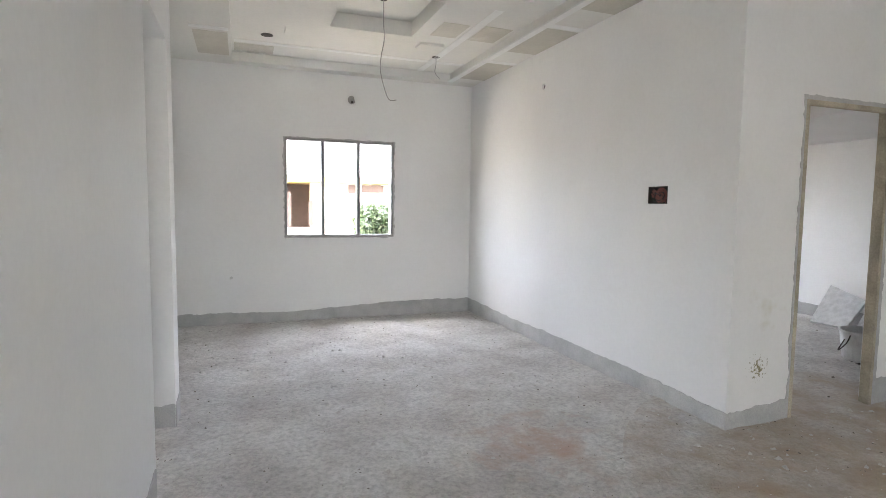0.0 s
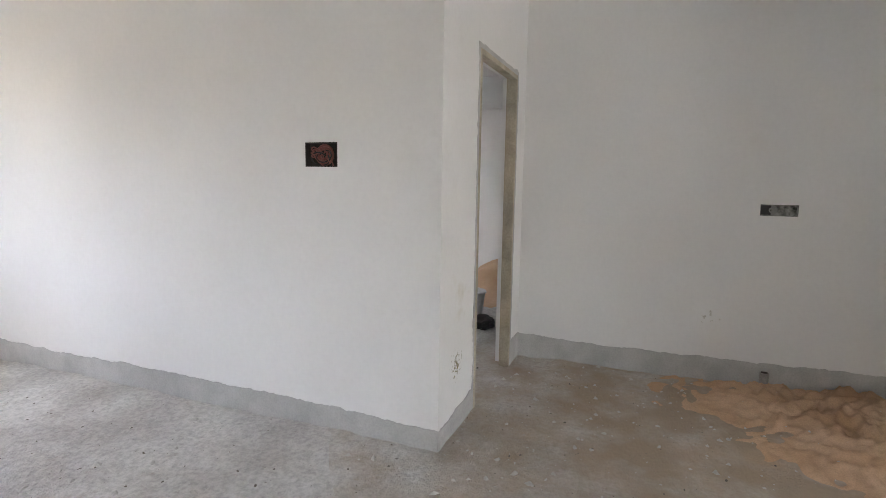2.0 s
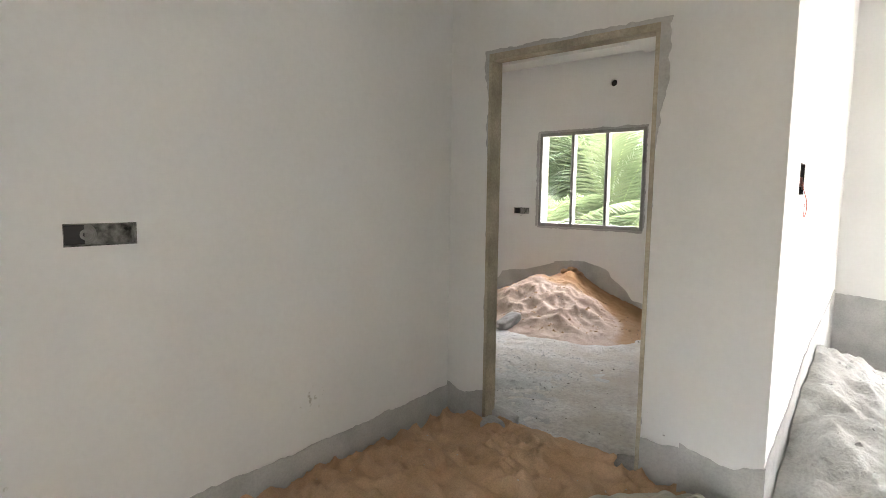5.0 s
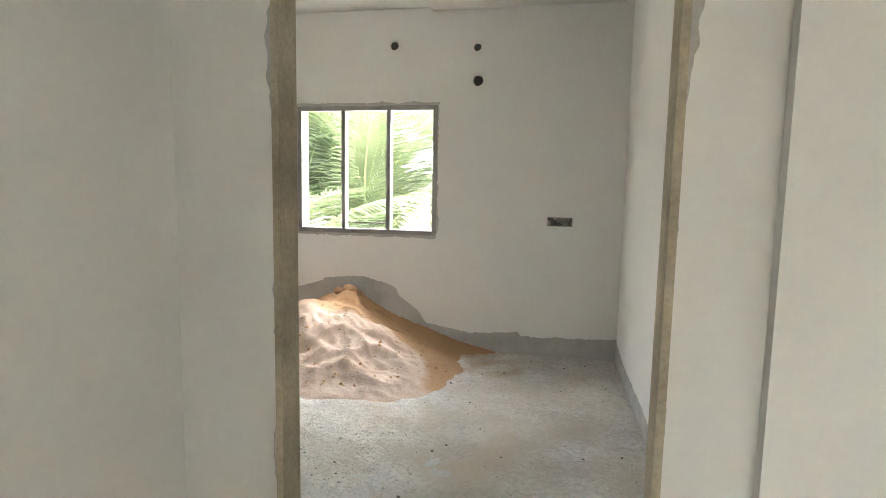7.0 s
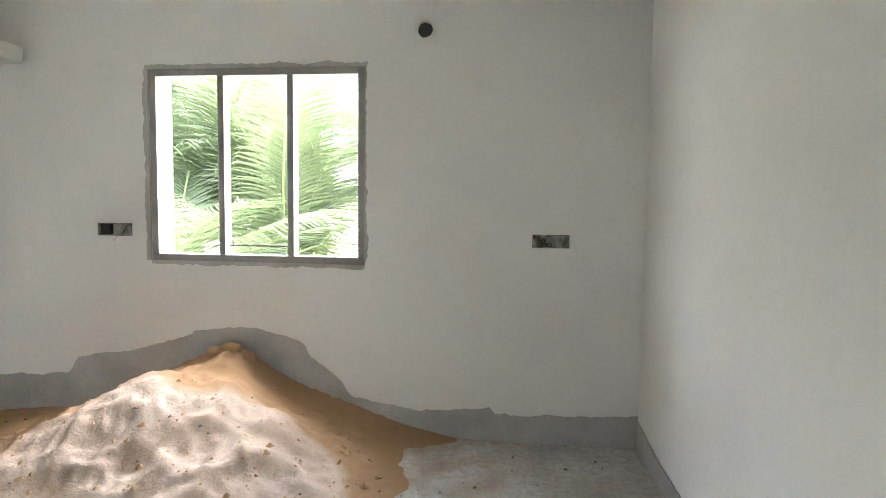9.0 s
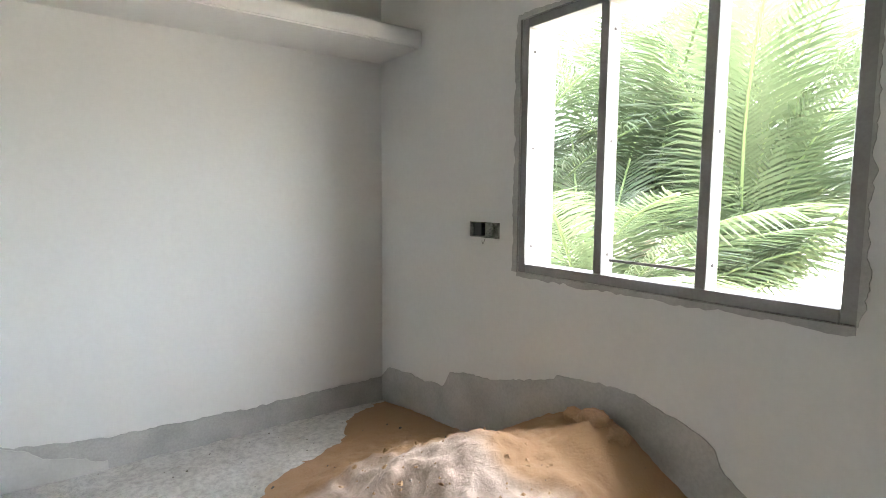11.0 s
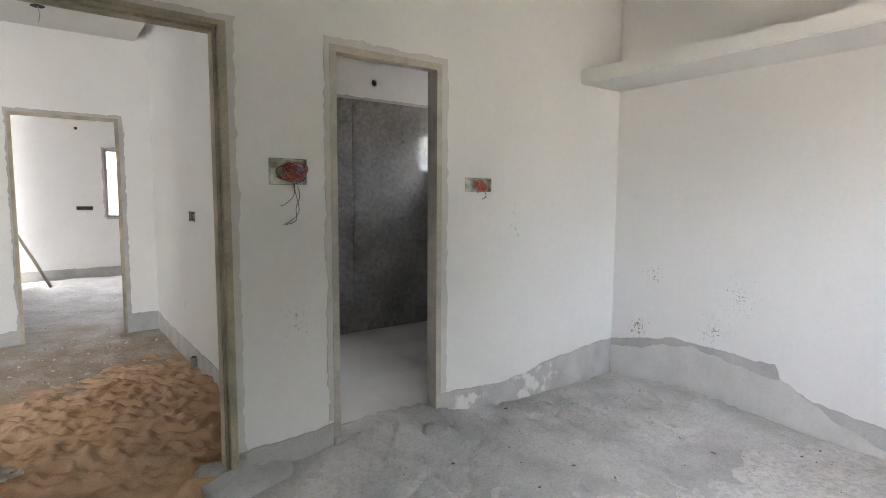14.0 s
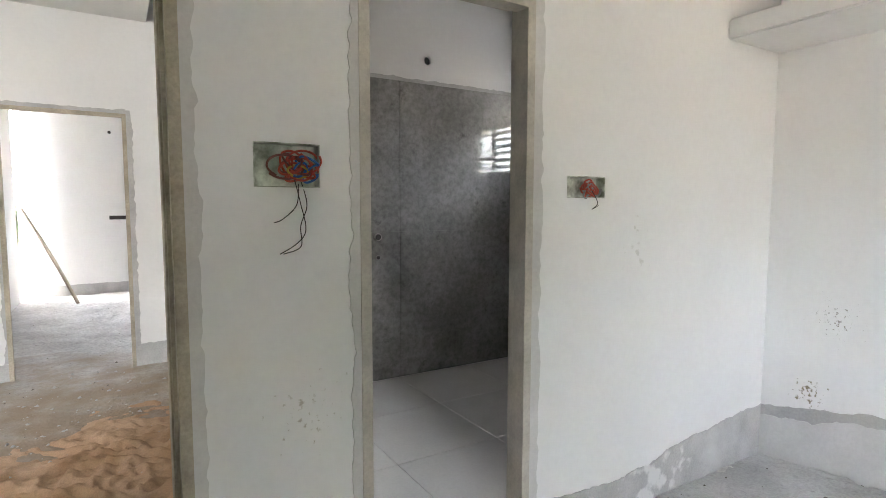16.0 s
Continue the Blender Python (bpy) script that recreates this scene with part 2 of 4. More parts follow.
def lerp(pts, a):
    return float(np.interp(a, [p[0] for p in pts], [p[1] for p in pts]))


def band(axis, t, side, pts, seed, bottom=-0.06, rough=1.0, material=None):
    """The bare cement at a wall's foot, with the ragged edge of the putty. pts: (along, height)."""
    a0, a1 = pts[0][0], pts[-1][0]
    n = max(4, int((a1 - a0) / 0.018))
    al = [a0 + (a1 - a0) * i / n for i in range(n + 1)]
    bm = bmesh.new()
    sheet(bm, axis, t, side, [(a, bottom) for a in al], [(a, lerp(pts, a) + rough * jag(a, seed)) for a in al])
    bmesh.ops.recalc_face_normals(bm, faces=bm.faces)
    return tagged(mesh_ob("plaster_band", bm, material or CEMENT), "bare grey cement band with ragged putty edge", "baseboard", kind="structure")


def surround(axis, t, side, a0, a1, z0, z1, w, seed, bottom=False, top=True, widths=None, material=CEMENT):
    """Bare cement strips round an opening, ragged outside."""
    bm = bmesh.new()
    wl_, wr, wt = widths or (w, w, w)
    zs = [z0 + (z1 + wt - z0) * i / 110 for i in range(111)]
    for edge, sg, ww, s in ((a0, -1, wl_, 0), (a1, 1, wr, 9)):
        sheet(bm, axis, t, side, [(edge, z) for z in zs], [(edge + sg * max(0.004, (ww(z) if callable(ww) else ww) + 1.3 * jag(z * 0.7, seed + s)), z) for z in zs])
    al = [a0 + (a1 - a0) * i / 60 for i in range(61)]
    if top:
        sheet(bm, axis, t, side, [(a, z1) for a in al], [(a, z1 + max(0.004, wt + jag(a, seed + 5))) for a in al])
    if bottom:
        sheet(bm, axis, t, side, [(a, z0) for a in al], [(a, z0 - max(0.004, w + jag(a, seed + 6))) for a in al])
    bmesh.ops.recalc_face_normals(bm, faces=bm.faces)
    return tagged(mesh_ob("trim", bm, material), "bare cement strip round an opening", "trim", kind="structure")


# ---- structure ----
H = 3.3
# window: (left, right, bottom, top)
NWIN = (1.15, 2.48, 1.0, 2.18)
BWIN = (5.29, 6.59, 0.985, 2.11)
RWIN = (5.19, 6.5, 1.0, 2.15)
D1 = (4.09, 4.945, -0.1, 2.105)
D2 = (4.055, 4.95, -0.1, 2.115)
BD = (5.475, 6.165, 0.09, 2.105)

wall("wall_north", "y", 7.27, 7.50, -3.0, 3.535, -0.1, H, [NWIN])
wall("wall_hall_east", "x", 3.535, 3.65, 3.11, 7.50, -0.1, H, [(3.693, 3.892, 1.425, 1.552, 3.60, 3.65), (5.41, 5.465, 2.57, 2.635, 3.60, 3.65)])
wall("wall_door_1", "y", 3.11, 3.23, 3.65, 5.225, -0.1, H, [(4.03, 4.09, -0.1, 2.105, 3.11, 3.17), (4.945, 5.01, -0.1, 2.105, 3.11, 3.17), D1])
wall("wall_recess_east", "x", 5.225, 5.34, -0.455, 3.23, -0.1, H, [(1.276, 1.496, 1.165, 1.24, 5.28, 5.34)])
wall("wall_door_2", "y", -0.56, -0.455, 3.86, 7.83, -0.1, H, [(4.03, 4.055, -0.1, 2.115, -0.50, -0.455), (4.95, 4.985, -0.1, 2.115, -0.50, -0.455), D2, BD, (5.162, 5.352, 1.41, 1.536, -0.51, -0.455), (6.343, 6.556, 1.39, 1.476, -0.51, -0.455)])
wall("wall_bedroom_west", "x", 3.53, 3.73, -4.1, -0.42, -0.1, H, [(-0.96, -0.80, 1.37, 1.51, 3.58, 3.73)])
wall("wall_pier", "y", -0.56, -0.42, 3.73, 3.86, -0.1, H)
wall("wall_bedroom_south", "y", -4.08, -3.855, 3.73, 8.06, -0.1, H, [BWIN, (4.132, 4.336, 1.103, 1.177, -4.08, -3.91), (6.713, 6.938, 1.128, 1.205, -4.08, -3.91),
     (5.637, 5.723, 2.565, 2.65, -4.08, -3.91), (4.924, 5.0, 2.537, 2.613, -4.08, -3.91), (4.898, 5.002, 2.25, 2.355, -4.08, -3.91), (4.78, 4.86, 0.065, 0.145, -4.08, -3.91)])
wall("wall_bedroom_east", "x", 7.83, 8.06, -3.855, 7.95, -0.1, H, [(0.5, 1.1, 1.64, 2.09)])
wall("wall_room_north", "y", 7.72, 7.95, 3.65, 7.83, -0.1, H, [RWIN, (4.77, 5.0, 1.13, 1.19, 7.78, 7.95), (4.79, 4.85, 2.44, 2.5, 7.78, 7.95)])
wall("wall_bath_north", "y", 1.37, 1.48, 5.34, 7.83, -0.1, H, [(6.79, 6.85, 2.375, 2.435, 1.43, 1.48)])
wall("wall_left", "x", 0.03, 0.26, -4.0, 4.48, -0.1, H, [(3.42, 4.26, -0.1, 2.35)])
wall("wall_left_pier", "x", 0.26, 0.285, -4.0, 2.45, -0.1, H)
# West and south walls are unseen; their openings are assumed for the fill lamps.
wall("unseen_wall_west", "x", -3.2, -3.0, -4.2, 7.50, -0.1, H, [(3.5, 3.95, 1.1, 2.0)])
wall("unseen_wall_south", "y", -4.2, -4.0, -3.0, 3.53, -0.1, H, [(0.5, 1.6, 0.0, 2.1)])
wall("wall_hall_south", "y", -3.55, -3.40, 2.6, 3.53, -0.1, H)


def ceiling(name, x0, x1, y0, y1, z):
    bm = bmesh.new()
    box(bm, x0, x1, y0, y1, z, z + 0.1)
    return tagged(mesh_ob(name, bm, GYPSUM), "white gypsum ceiling with patched joints", "ceiling", kind="structure")


def ceiling_of(name, boxes, label):
    bm = bmesh.new()
    for b in boxes:
        box(bm, *b)
    return tagged(mesh_ob(name, bm, GYPSUM), label, "ceiling", kind="structure")


ceiling_of("ceiling_hall", [
    (-3.0, 0.6, -4.0, 7.27, 2.96, 3.20), (3.16, 3.535, 3.11, 7.27, 2.96, 3.20), (3.16, 3.53, -4.0, 3.11, 2.96, 3.20),
    (0.6, 3.16, 7.10, 7.27, 2.96, 3.20), (0.6, 3.16, -4.0, 3.6, 2.96, 3.20),
    (0.6, 1.47, 3.6, 7.10, 3.06, 3.20), (2.27, 3.16, 3.6, 7.10, 3.06, 3.20), (1.47, 2.27, 5.86, 7.10, 3.06, 3.20), (1.47, 2.27, 3.6, 4.9, 3.06, 3.20),
    (1.4, 2.5, 4.8, 5.9, 3.20, 3.25),
    (0.6, 1.40, 4.5, 5.95, 3.03, 3.06), (1.08, 1.40, 5.95, 6.2, 3.03, 3.06), (2.40, 2.66, 5.98, 6.16, 3.035, 3.06), (1.7, 2.9, 4.55, 4.82, 3.03, 3.06),
], "stepped white gypsum false ceiling with patched joints")
ceiling_of("ceiling_recess", [(3.535, 5.225, -0.455, 3.11, 3.12, 3.2), (3.535, 5.12, 0.2, 3.11, 2.87, 3.12)], "white gypsum ceiling with a dropped panel")
ceiling_of("ceiling_bedroom", [(3.73, 7.83, -3.855, -0.56, 2.95, 3.1), (3.73, 5.35, -3.855, -0.56, 2.88, 2.95), (5.35, 7.83, -3.855, -3.55, 2.91, 2.95)], "white gypsum ceiling with a lowered border")
ceiling("ceiling_bath", 5.34, 7.83, -0.455, 1.37, 2.9)
ceiling("ceiling_room", 3.65, 7.83, 3.23, 7.72, 2.95)
bm = bmesh.new()
box(bm, -3.2, 8.06, -4.2, 7.95, 3.3, 3.45)
tagged(mesh_ob("roof", bm, CEMENT), "flat concrete roof slab", "roof", kind="structure")
for x0, x1, y0, y1, z in ((0.62, 3.14, 6.62, 6.70, 3.06), (2.72, 2.80, 3.7, 7.08, 3.06), (3.18, 3.53, 6.0, 6.07, 2.96), (3.18, 3.53, 4.75, 4.83, 2.96), (0.25, 0.58, 5.95, 6.03, 2.96), (3.13, 3.2, 3.7, 7.1, 2.96)):
    bm = bmesh.new()
    box(bm, x0, x1, y0, y1, z - 0.004, z + 0.01)
    tagged(mesh_ob("ceiling_joint", bm, JOINT), "white joint compound smeared over a board seam", "trim", kind="structure")


RAW_BOARD = mat("unpainted_gypsum", (0.60, 0.57, 0.50), 0.9, 0.06, 3, 60, 0.05, spots=0.6, spot_col=(0.72, 0.71, 0.68), spot_scale=2.5)
for x0, x1, y0, y1, z in ((3.2, 3.53, 4.86, 5.62, 2.96), (3.2, 3.53, 6.1, 6.86, 2.96), (3.2, 3.53, 3.5, 4.36, 2.96), (2.42, 2.68, 5.34, 5.74, 3.06), (2.82, 3.1, 5.30, 5.74, 3.06), (0.62, 1.02, 6.75, 7.05, 3.06), (0.27, 0.57, 6.1, 6.9, 2.96)):
    bm = bmesh.new()
    box(bm, x0, x1, y0, y1, z - 0.003, z + 0.006)
    tagged(mesh_ob("ceiling_board", bm, RAW_BOARD), "unpainted buff gypsum board in the ceiling", "ceiling board", kind="structure")


def grid_mesh(name, x0, x1, y0, y1, step, height, material):
    nx, ny = int((x1 - x0) / step) + 1, int((y1 - y0) / step) + 1
    xs, ys = np.linspace(x0, x1, nx), np.linspace(y0, y1, ny)
    co = [(x, y, height(x, y)) for y in ys for x in xs]
    fs = [(j * nx + i, j * nx + i + 1, (j + 1) * nx + i + 1, (j + 1) * nx + i) for j in range(ny - 1) for i in range(nx - 1)]
    me = bpy.data.meshes.new(name)
    me.from_pydata(co, [], fs)
    me.materials.append(material)
    for p in me.polygons:
        p.use_smooth = True
    return new(name, me)


def floor_z(x, y):
    return 0.012 * noise.noise((x * 1.3, y * 1.3, 0)) + 0.011 * noise.noise((x * 4.2, y * 4.2, 2)) + 0.010 * noise.noise((x * 10, y * 10, 4)) - 0.014


tagged(grid_mesh("floor", -3.1, 8.0, -4.1, 7.9, 0.04, floor_z, FLOOR), "dusty rough unfinished concrete floor", "floor", kind="structure")


def hump(x, y, cx, cy, rx, ry):
    return math.exp(-(((x - cx) / rx) ** 2 + ((y - cy) / ry) ** 2))


SCOOPS = [(5.50, -2.92, 0.20, 0.09), (5.83, -3.05, 0.15, 0.07), (6.12, -2.92, 0.12, 0.05), (6.30, -3.05, 0.14, 0.05), (5.72, -2.68, 0.17, 0.05), (6.42, -2.80, 0.13, 0.04), (5.30, -2.75, 0.14, 0.04), (6.62, -3.05, 0.14, 0.05), (6.0, -2.62, 0.12, 0.04)]


def pile_z(x, y):
    h = 0.50 * hump(x, y, 6.13, -4.0, 0.60, 0.5) + 0.10 * hump(x, y, 6.02, -3.72, 0.12, 0.12) + 0.33 * hump(x, y, 6.25, -3.3, 0.55, 0.38) + 0.13 * hump(x, y, 6.75, -3.1, 0.5, 0.38)
    h += 0.15 * hump(x, y, 5.6, -3.15, 0.45, 0.45) + 0.08 * hump(x, y, 5.9, -2.8, 0.6, 0.3) + 0.10 * hump(x, y, 7.3, -3.75, 0.55, 0.4) + 0.12 * hump(x, y, 5.35, -3.9, 0.35, 0.3) + 0.06 * hump(x, y, 4.9, -3.95, 0.3, 0.25)
    h += 0.05 * hump(x, y, 6.28, -3.38, 0.13, 0.16) + 0.06 * hump(x, y, 5.90, -3.45, 0.11, 0.15) + 0.07 * hump(x, y, 5.60, -3.38, 0.13, 0.14) + 0.05 * hump(x, y, 5.15, -3.3, 0.25, 0.2)
    k = min(1.0, h * 5)
    for cx, cy, rad, deep in SCOOPS:
        q = math.hypot(x - cx, (y - cy) * 1.2) / rad
        if q < 2.2:
            h += 0.6 * k * deep * (0.45 * math.exp(-((q - 1.15) ** 2) * 14) - math.exp(-q * q * 2))
    r = abs(noise.noise((x * 4.2, y * 5.5, 7)))
    q = abs(noise.noise((x * 9 + 3, y * 11, 2)))
    front = min(1.0, max(0.15, (y + 3.75) / 0.35))
    return h - 0.058 + k * front * (0.030 * (0.22 - r) + 0.022 * (0.2 - q) + 0.010 * noise.noise((x * 14, y * 14, 1))) + k * (0.009 * noise.noise((x * 20, y * 20, 1)) + 0.007 * noise.noise((x * 42, y * 42, 4)))


# The heap's colour carries the sill's shade on its wall side.
tagged(grid_mesh("sand_heap", 4.5, 7.83, -3.85, -2.15, 0.016, pile_z, SAND_LIT_SHADED), "heap of loose pale orange sand against the wall", "sand pile")

_r = random.Random(5)
PRINTS = [(_r.uniform(3.3, 5.3), _r.uniform(-0.5, 2.0), _r.uniform(0.035, 0.09), _r.uniform(0.03, 0.06), _r.uniform(0, 3.14)) for _ in range(460)]


def drift_z(x, y):
    e = min(1.0, max(0.0, (x - 3.35 + 0.35 * noise.noise((y * 1.5, 0, 1))) / 0.35)) * min(1.0, max(0.0, (2.15 + 0.5 * noise.noise((x * 1.7, 3, 1)) + 0.25 * noise.noise((x * 6, y * 6, 2)) - 0.75 * max(0.0, 4.7 - x) - y) / 1.0)) * min(1.0, max(0, (y + 0.72) / 0.2))
    u, v = 0.86 * x - 0.5 * y + 0.06 * noise.noise((x * 4, y * 4, 3)), 0.5 * x + 0.86 * y + 0.09 * noise.noise((x * 3, y * 3, 5))
    crest = (1 - abs(noise.noise((u * 4.5, v * 8.5, 1)))) ** 3
    fine = (1 - abs(noise.noise((u * 9, v * 16, 4)))) ** 3
    h = 0.03 + 0.02 * noise.noise((x * 3, y * 3, 7)) + 0.046 * crest + 0.020 * fine + 0.006 * noise.noise((x * 25, y * 25, 1)) + 0.03 * hump(x, y, 4.6, 0.3, 0.5, 0.6)
    for px, py, ra, rb, an in PRINTS:
        dx, dy = x - px, y - py
        if abs(dx) < 0.25 and abs(dy) < 0.25:
            u, v = (dx * math.cos(an) + dy * math.sin(an)) / ra, (dy * math.cos(an) - dx * math.sin(an)) / rb
            q = u * u + v * v
            h += -0.011 * math.exp(-q) + 0.006 * math.exp(-((math.sqrt(q) - 1.5) ** 2) * 5)
    return -0.035 + e * h


tagged(grid_mesh("sand_layer", 3.1, 5.222, -0.75, 2.5, 0.012, drift_z, SAND), "trampled orange sand spread over the floor", "sand", kind="stuff")


def mortar_z(x, y):
    h = 0.135 * hump(x, y, 5.85, -0.5, 0.5, 0.30) + 0.035 * hump(x, y, 6.5, -0.95, 1.0, 0.45) + 0.055 * hump(x, y, 7.75, -1.2, 0.35, 0.55) + 0.03 * hump(x, y, 7.0, -1.3, 0.7, 0.5) + 0.09 * hump(x, y, 5.04, -0.53, 0.17, 0.16)
    k = min(1.0, max(h * 14, 1.6 * hump(x, y, 6.3, -1.05, 1.3, 0.75)))
    crack = math.exp(-(noise.noise((x * 4.5, y * 4.5, 9)) / 0.04) ** 2) * max(0.0, noise.noise((x * 2.0, y * 2.0, 6)) + 0.3)
    trodden = 0.5 + 0.6 * hump(x, y, 6.2, -0.9, 0.9, 0.55)
    return h - 0.024 + 0.006 * k + k * trodden * (0.014 * noise.noise((x * 4, y * 4, 3)) - 0.085 * crack + 0.018 * noise.noise((x * 12, y * 12, 8)) + 0.045 * max(0.0, noise.noise((x * 20, y * 20, 5)) - 0.18) + 0.010 * noise.noise((x * 34, y * 34, 2)))


tagged(grid_mesh("mortar_heap", 4.7, 7.825, -2.4, -0.45, 0.016, mortar_z, MORTAR), "loose grey mortar rubble trodden over the floor", "rubble", kind="stuff")


def rubble_z(x, y):
    h = 0.42 * hump(x, y, 3.55, -2.1, 0.55, 1.0) + 0.15 * hump(x, y, 3.3, -1.1, 0.4, 0.5)
    return h - 0.05 + min(1, h * 6) * (0.06 * noise.noise((x * 5, y * 5, 3)) + 0.04 * noise.noise((x * 15, y * 15, 8)))


tagged(grid_mesh("rubble_heap", 2.2, 3.52, -3.4, -0.35, 0.025, rubble_z, MORTAR), "heap of broken mortar rubble against the wall", "rubble", kind="stuff")


def room_sand_z(x, y):
    h = 0.42 * hump(x, y, 7.75, 4.0, 0.7, 0.42)
    return h - 0.05 + min(1, h * 6) * (0.05 * noise.noise((x * 4, y * 4, 3)) + 0.02 * noise.noise((x * 12, y * 12, 8)))


tagged(grid_mesh("sand_heap", 6.2, 7.82, 3.25, 5.7, 0.04, room_sand_z, SAND), "heap of orange sand in the far room", "sand pile")


bands = [
    ("y", 7.27, -1, [(-3.0, 0.12), (0.4, 0.13), (1.2, 0.1), (2.0, 0.14), (2.6, 0.17), (3.53, 0.16)]),
    ("x", 3.535, -1, [(3.11, 0.09), (3.9, 0.12), (5.0, 0.14), (6.2, 0.13), (7.27, 0.16)]),
    ("y", 3.11, -1, [(3.535, 0.09), (3.85, 0.11), (4.09, 0.13)]),
    ("y", 3.11, -1, [(4.945, 0.15), (4.99, 0.17), (5.225, 0.18)]),
    ("x", 5.225, -1, [(-0.455, 0.2), (0.2, 0.17), (1.4, 0.16), (2.4, 0.15), (3.11, 0.17)]),
    ("y", -0.455, 1, [(4.95, 0.23), (5.10, 0.18), (5.225, 0.22)]),
    ("y", -0.455, 1, [(3.86, 0.22), (4.055, 0.22)]),
    ("y", -0.42, 1, [(3.53, 0.26), (3.65, 0.21), (3.86, 0.26)]),
    ("x", 3.53, -1, [(-3.4, 0.62), (-2.0, 0.52), (-1.5, 0.48), (-1.0, 0.35), (-0.5, 0.28), (-0.42, 0.26)]),
    ("y", -3.40, 1, [(2.6, 0.5), (3.53, 0.6)]),
    ("y", -3.855, 1, [(3.73, 0.17), (4.06, 0.15), (4.53, 0.14), (4.55, 0.18), (4.97, 0.14), (5.37, 0.21), (5.43, 0.3), (5.62, 0.44), (5.65, 0.52), (5.9, 0.58), (6.04, 0.6), (6.33, 0.565), (6.35, 0.54), (6.73, 0.43), (7.09, 0.38), (7.15, 0.27), (7.5, 0.25), (7.74, 0.23), (7.83, 0.15)]),
    ("x", 7.83, -1, [(-3.855, 0.14), (-2.9, 0.13), (-2.28, 0.14), (-1.93, 0.19), (-1.77, 0.25), (-1.74, 0.355), (-1.56, 0.35), (-1.06, 0.38), (-0.86, 0.33), (-0.56, 0.27)]),
    ("y", -0.56, -1, [(4.985, 0.15), (5.26, 0.15), (5.475, 0.18)]),
    ("y", -0.56, -1, [(6.165, 0.19), (6.66, 0.15), (6.9, 0.17), (7.05, 0.215), (7.45, 0.25), (7.83, 0.28)]),
    ("y", -0.56, -1, [(3.73, 0.13), (4.03, 0.13)]),
    ("x", 3.73, 1, [(-3.855, 0.15), (-3.23, 0.09), (-2.83, 0.1), (-2.37, 0.11), (-0.56, 0.12)]),
    ("y", 7.72, -1, [(3.65, 0.14), (5.5, 0.16), (7.83, 0.15)]),
    ("x", 7.83, -1, [(3.23, 0.14), (7.72, 0.15)]),
    ("x", 0.26, 1, [(2.45, 0.12), (3.4, 0.12)]),
    ("x", 0.26, 1, [(4.26, 0.14), (4.48, 0.15)]),
]
for k, (ax, t, sd, pts) in enumerate(bands):
    band(ax, t, sd, pts, k * 3.3)
band("x", 7.826, -1, [(-2.3, 0.02), (-2.1, 0.10), (-1.95, 0.17), (-1.82, 0.24), (-1.6, 0.29), (-1.2, 0.34), (-1.0, 0.32), (-0.85, 0.26), (-0.565, 0.22)], 91.0, rough=1.6, material=SMEAR)
band("y", 4.26, -1, [(0.03, 0.12), (0.255, 0.14)], 97.0)
surround("y", 3.11, -1, *D1[:2], 0.13, D1[3], 0.035, 1.0, widths=(0.018, 0.04, 0.03))
surround("y", -0.455, 1, *D2[:2], 0.2, D2[3], 0.05, 2.0, widths=(lambda z: 0.004 + 0.05 * min(1, max(0, (z - 1.55) / 0.3)), lambda z: 0.006 + 0.03 * min(1, max(0, (z - 1.9) / 0.1)) + 0.02 * math.exp(-((z - 1.72) / 0.1) ** 2), 0.02))
surround("y", -0.56, -1, 4.03, 4.985, 0.12, D2[3], 0.05, 3.0, widths=(0.032, 0.035, 0.028), material=SMEAR)
surround("y", -0.56, -1, *BD[:2], 0.19, BD[3], 0.045, 4.0, widths=(0.03, 0.045, 0.035), material=SMEAR)
surround("y", 7.27, -1, *NWIN, 0.010, 5.0, bottom=True)
surround("y", -3.855, 1, *BWIN, 0.022, 6.0, bottom=True, widths=(0.010, 0.03, 0.022))
surround("y", 7.72, -1, *RWIN, 0.03, 7.0, bottom=True)


# ---- doors and windows ----
def door_frame(name, x0, x1, y0, y1, z0, z1, w, step, side, label, wood=TIMBER):
    """A timber frame in an opening; side: the way that the rebate looks along y."""
    e = empty(name, ((x0 + x1) / 2, (y0 + y1) / 2, max(z0, 0.0)), label, "door frame", kind="structure")
    ya, yb = (y0, y0 + (y1 - y0) * 0.45) if side < 0 else (y1 - (y1 - y0) * 0.45, y1)
    for sg, x in ((1, x0), (-1, x1)):
        bm = bmesh.new()
        for a, b, d in ((ya, yb, w - step), (yb, y1, w) if side < 0 else (y0, ya, w)):
            box(bm, min(x, x + sg * d), max(x, x + sg * d), a, b, z0, z1)
        part("jamb", bm, wood, e)
    bm = bmesh.new()
    box(bm, x0 + w, x1 - w, ya, yb, z1 - (w - step), z1)
    box(bm, x0 + w, x1 - w, *((yb, y1) if side < 0 else (y0, ya)), z1 - w, z1)
    part("head", bm, wood, e)
    return e


door_frame("door_1", *D1[:2], 3.102, 3.178, -0.05, D1[3], 0.03, 0.012, 1, "bare timber door frame with no leaf, set in cement")
d2 = empty("door_2", (4.5, -0.5, 0.0), "bare timber door frame with no leaf, smeared with cement", "door frame", kind="structure")
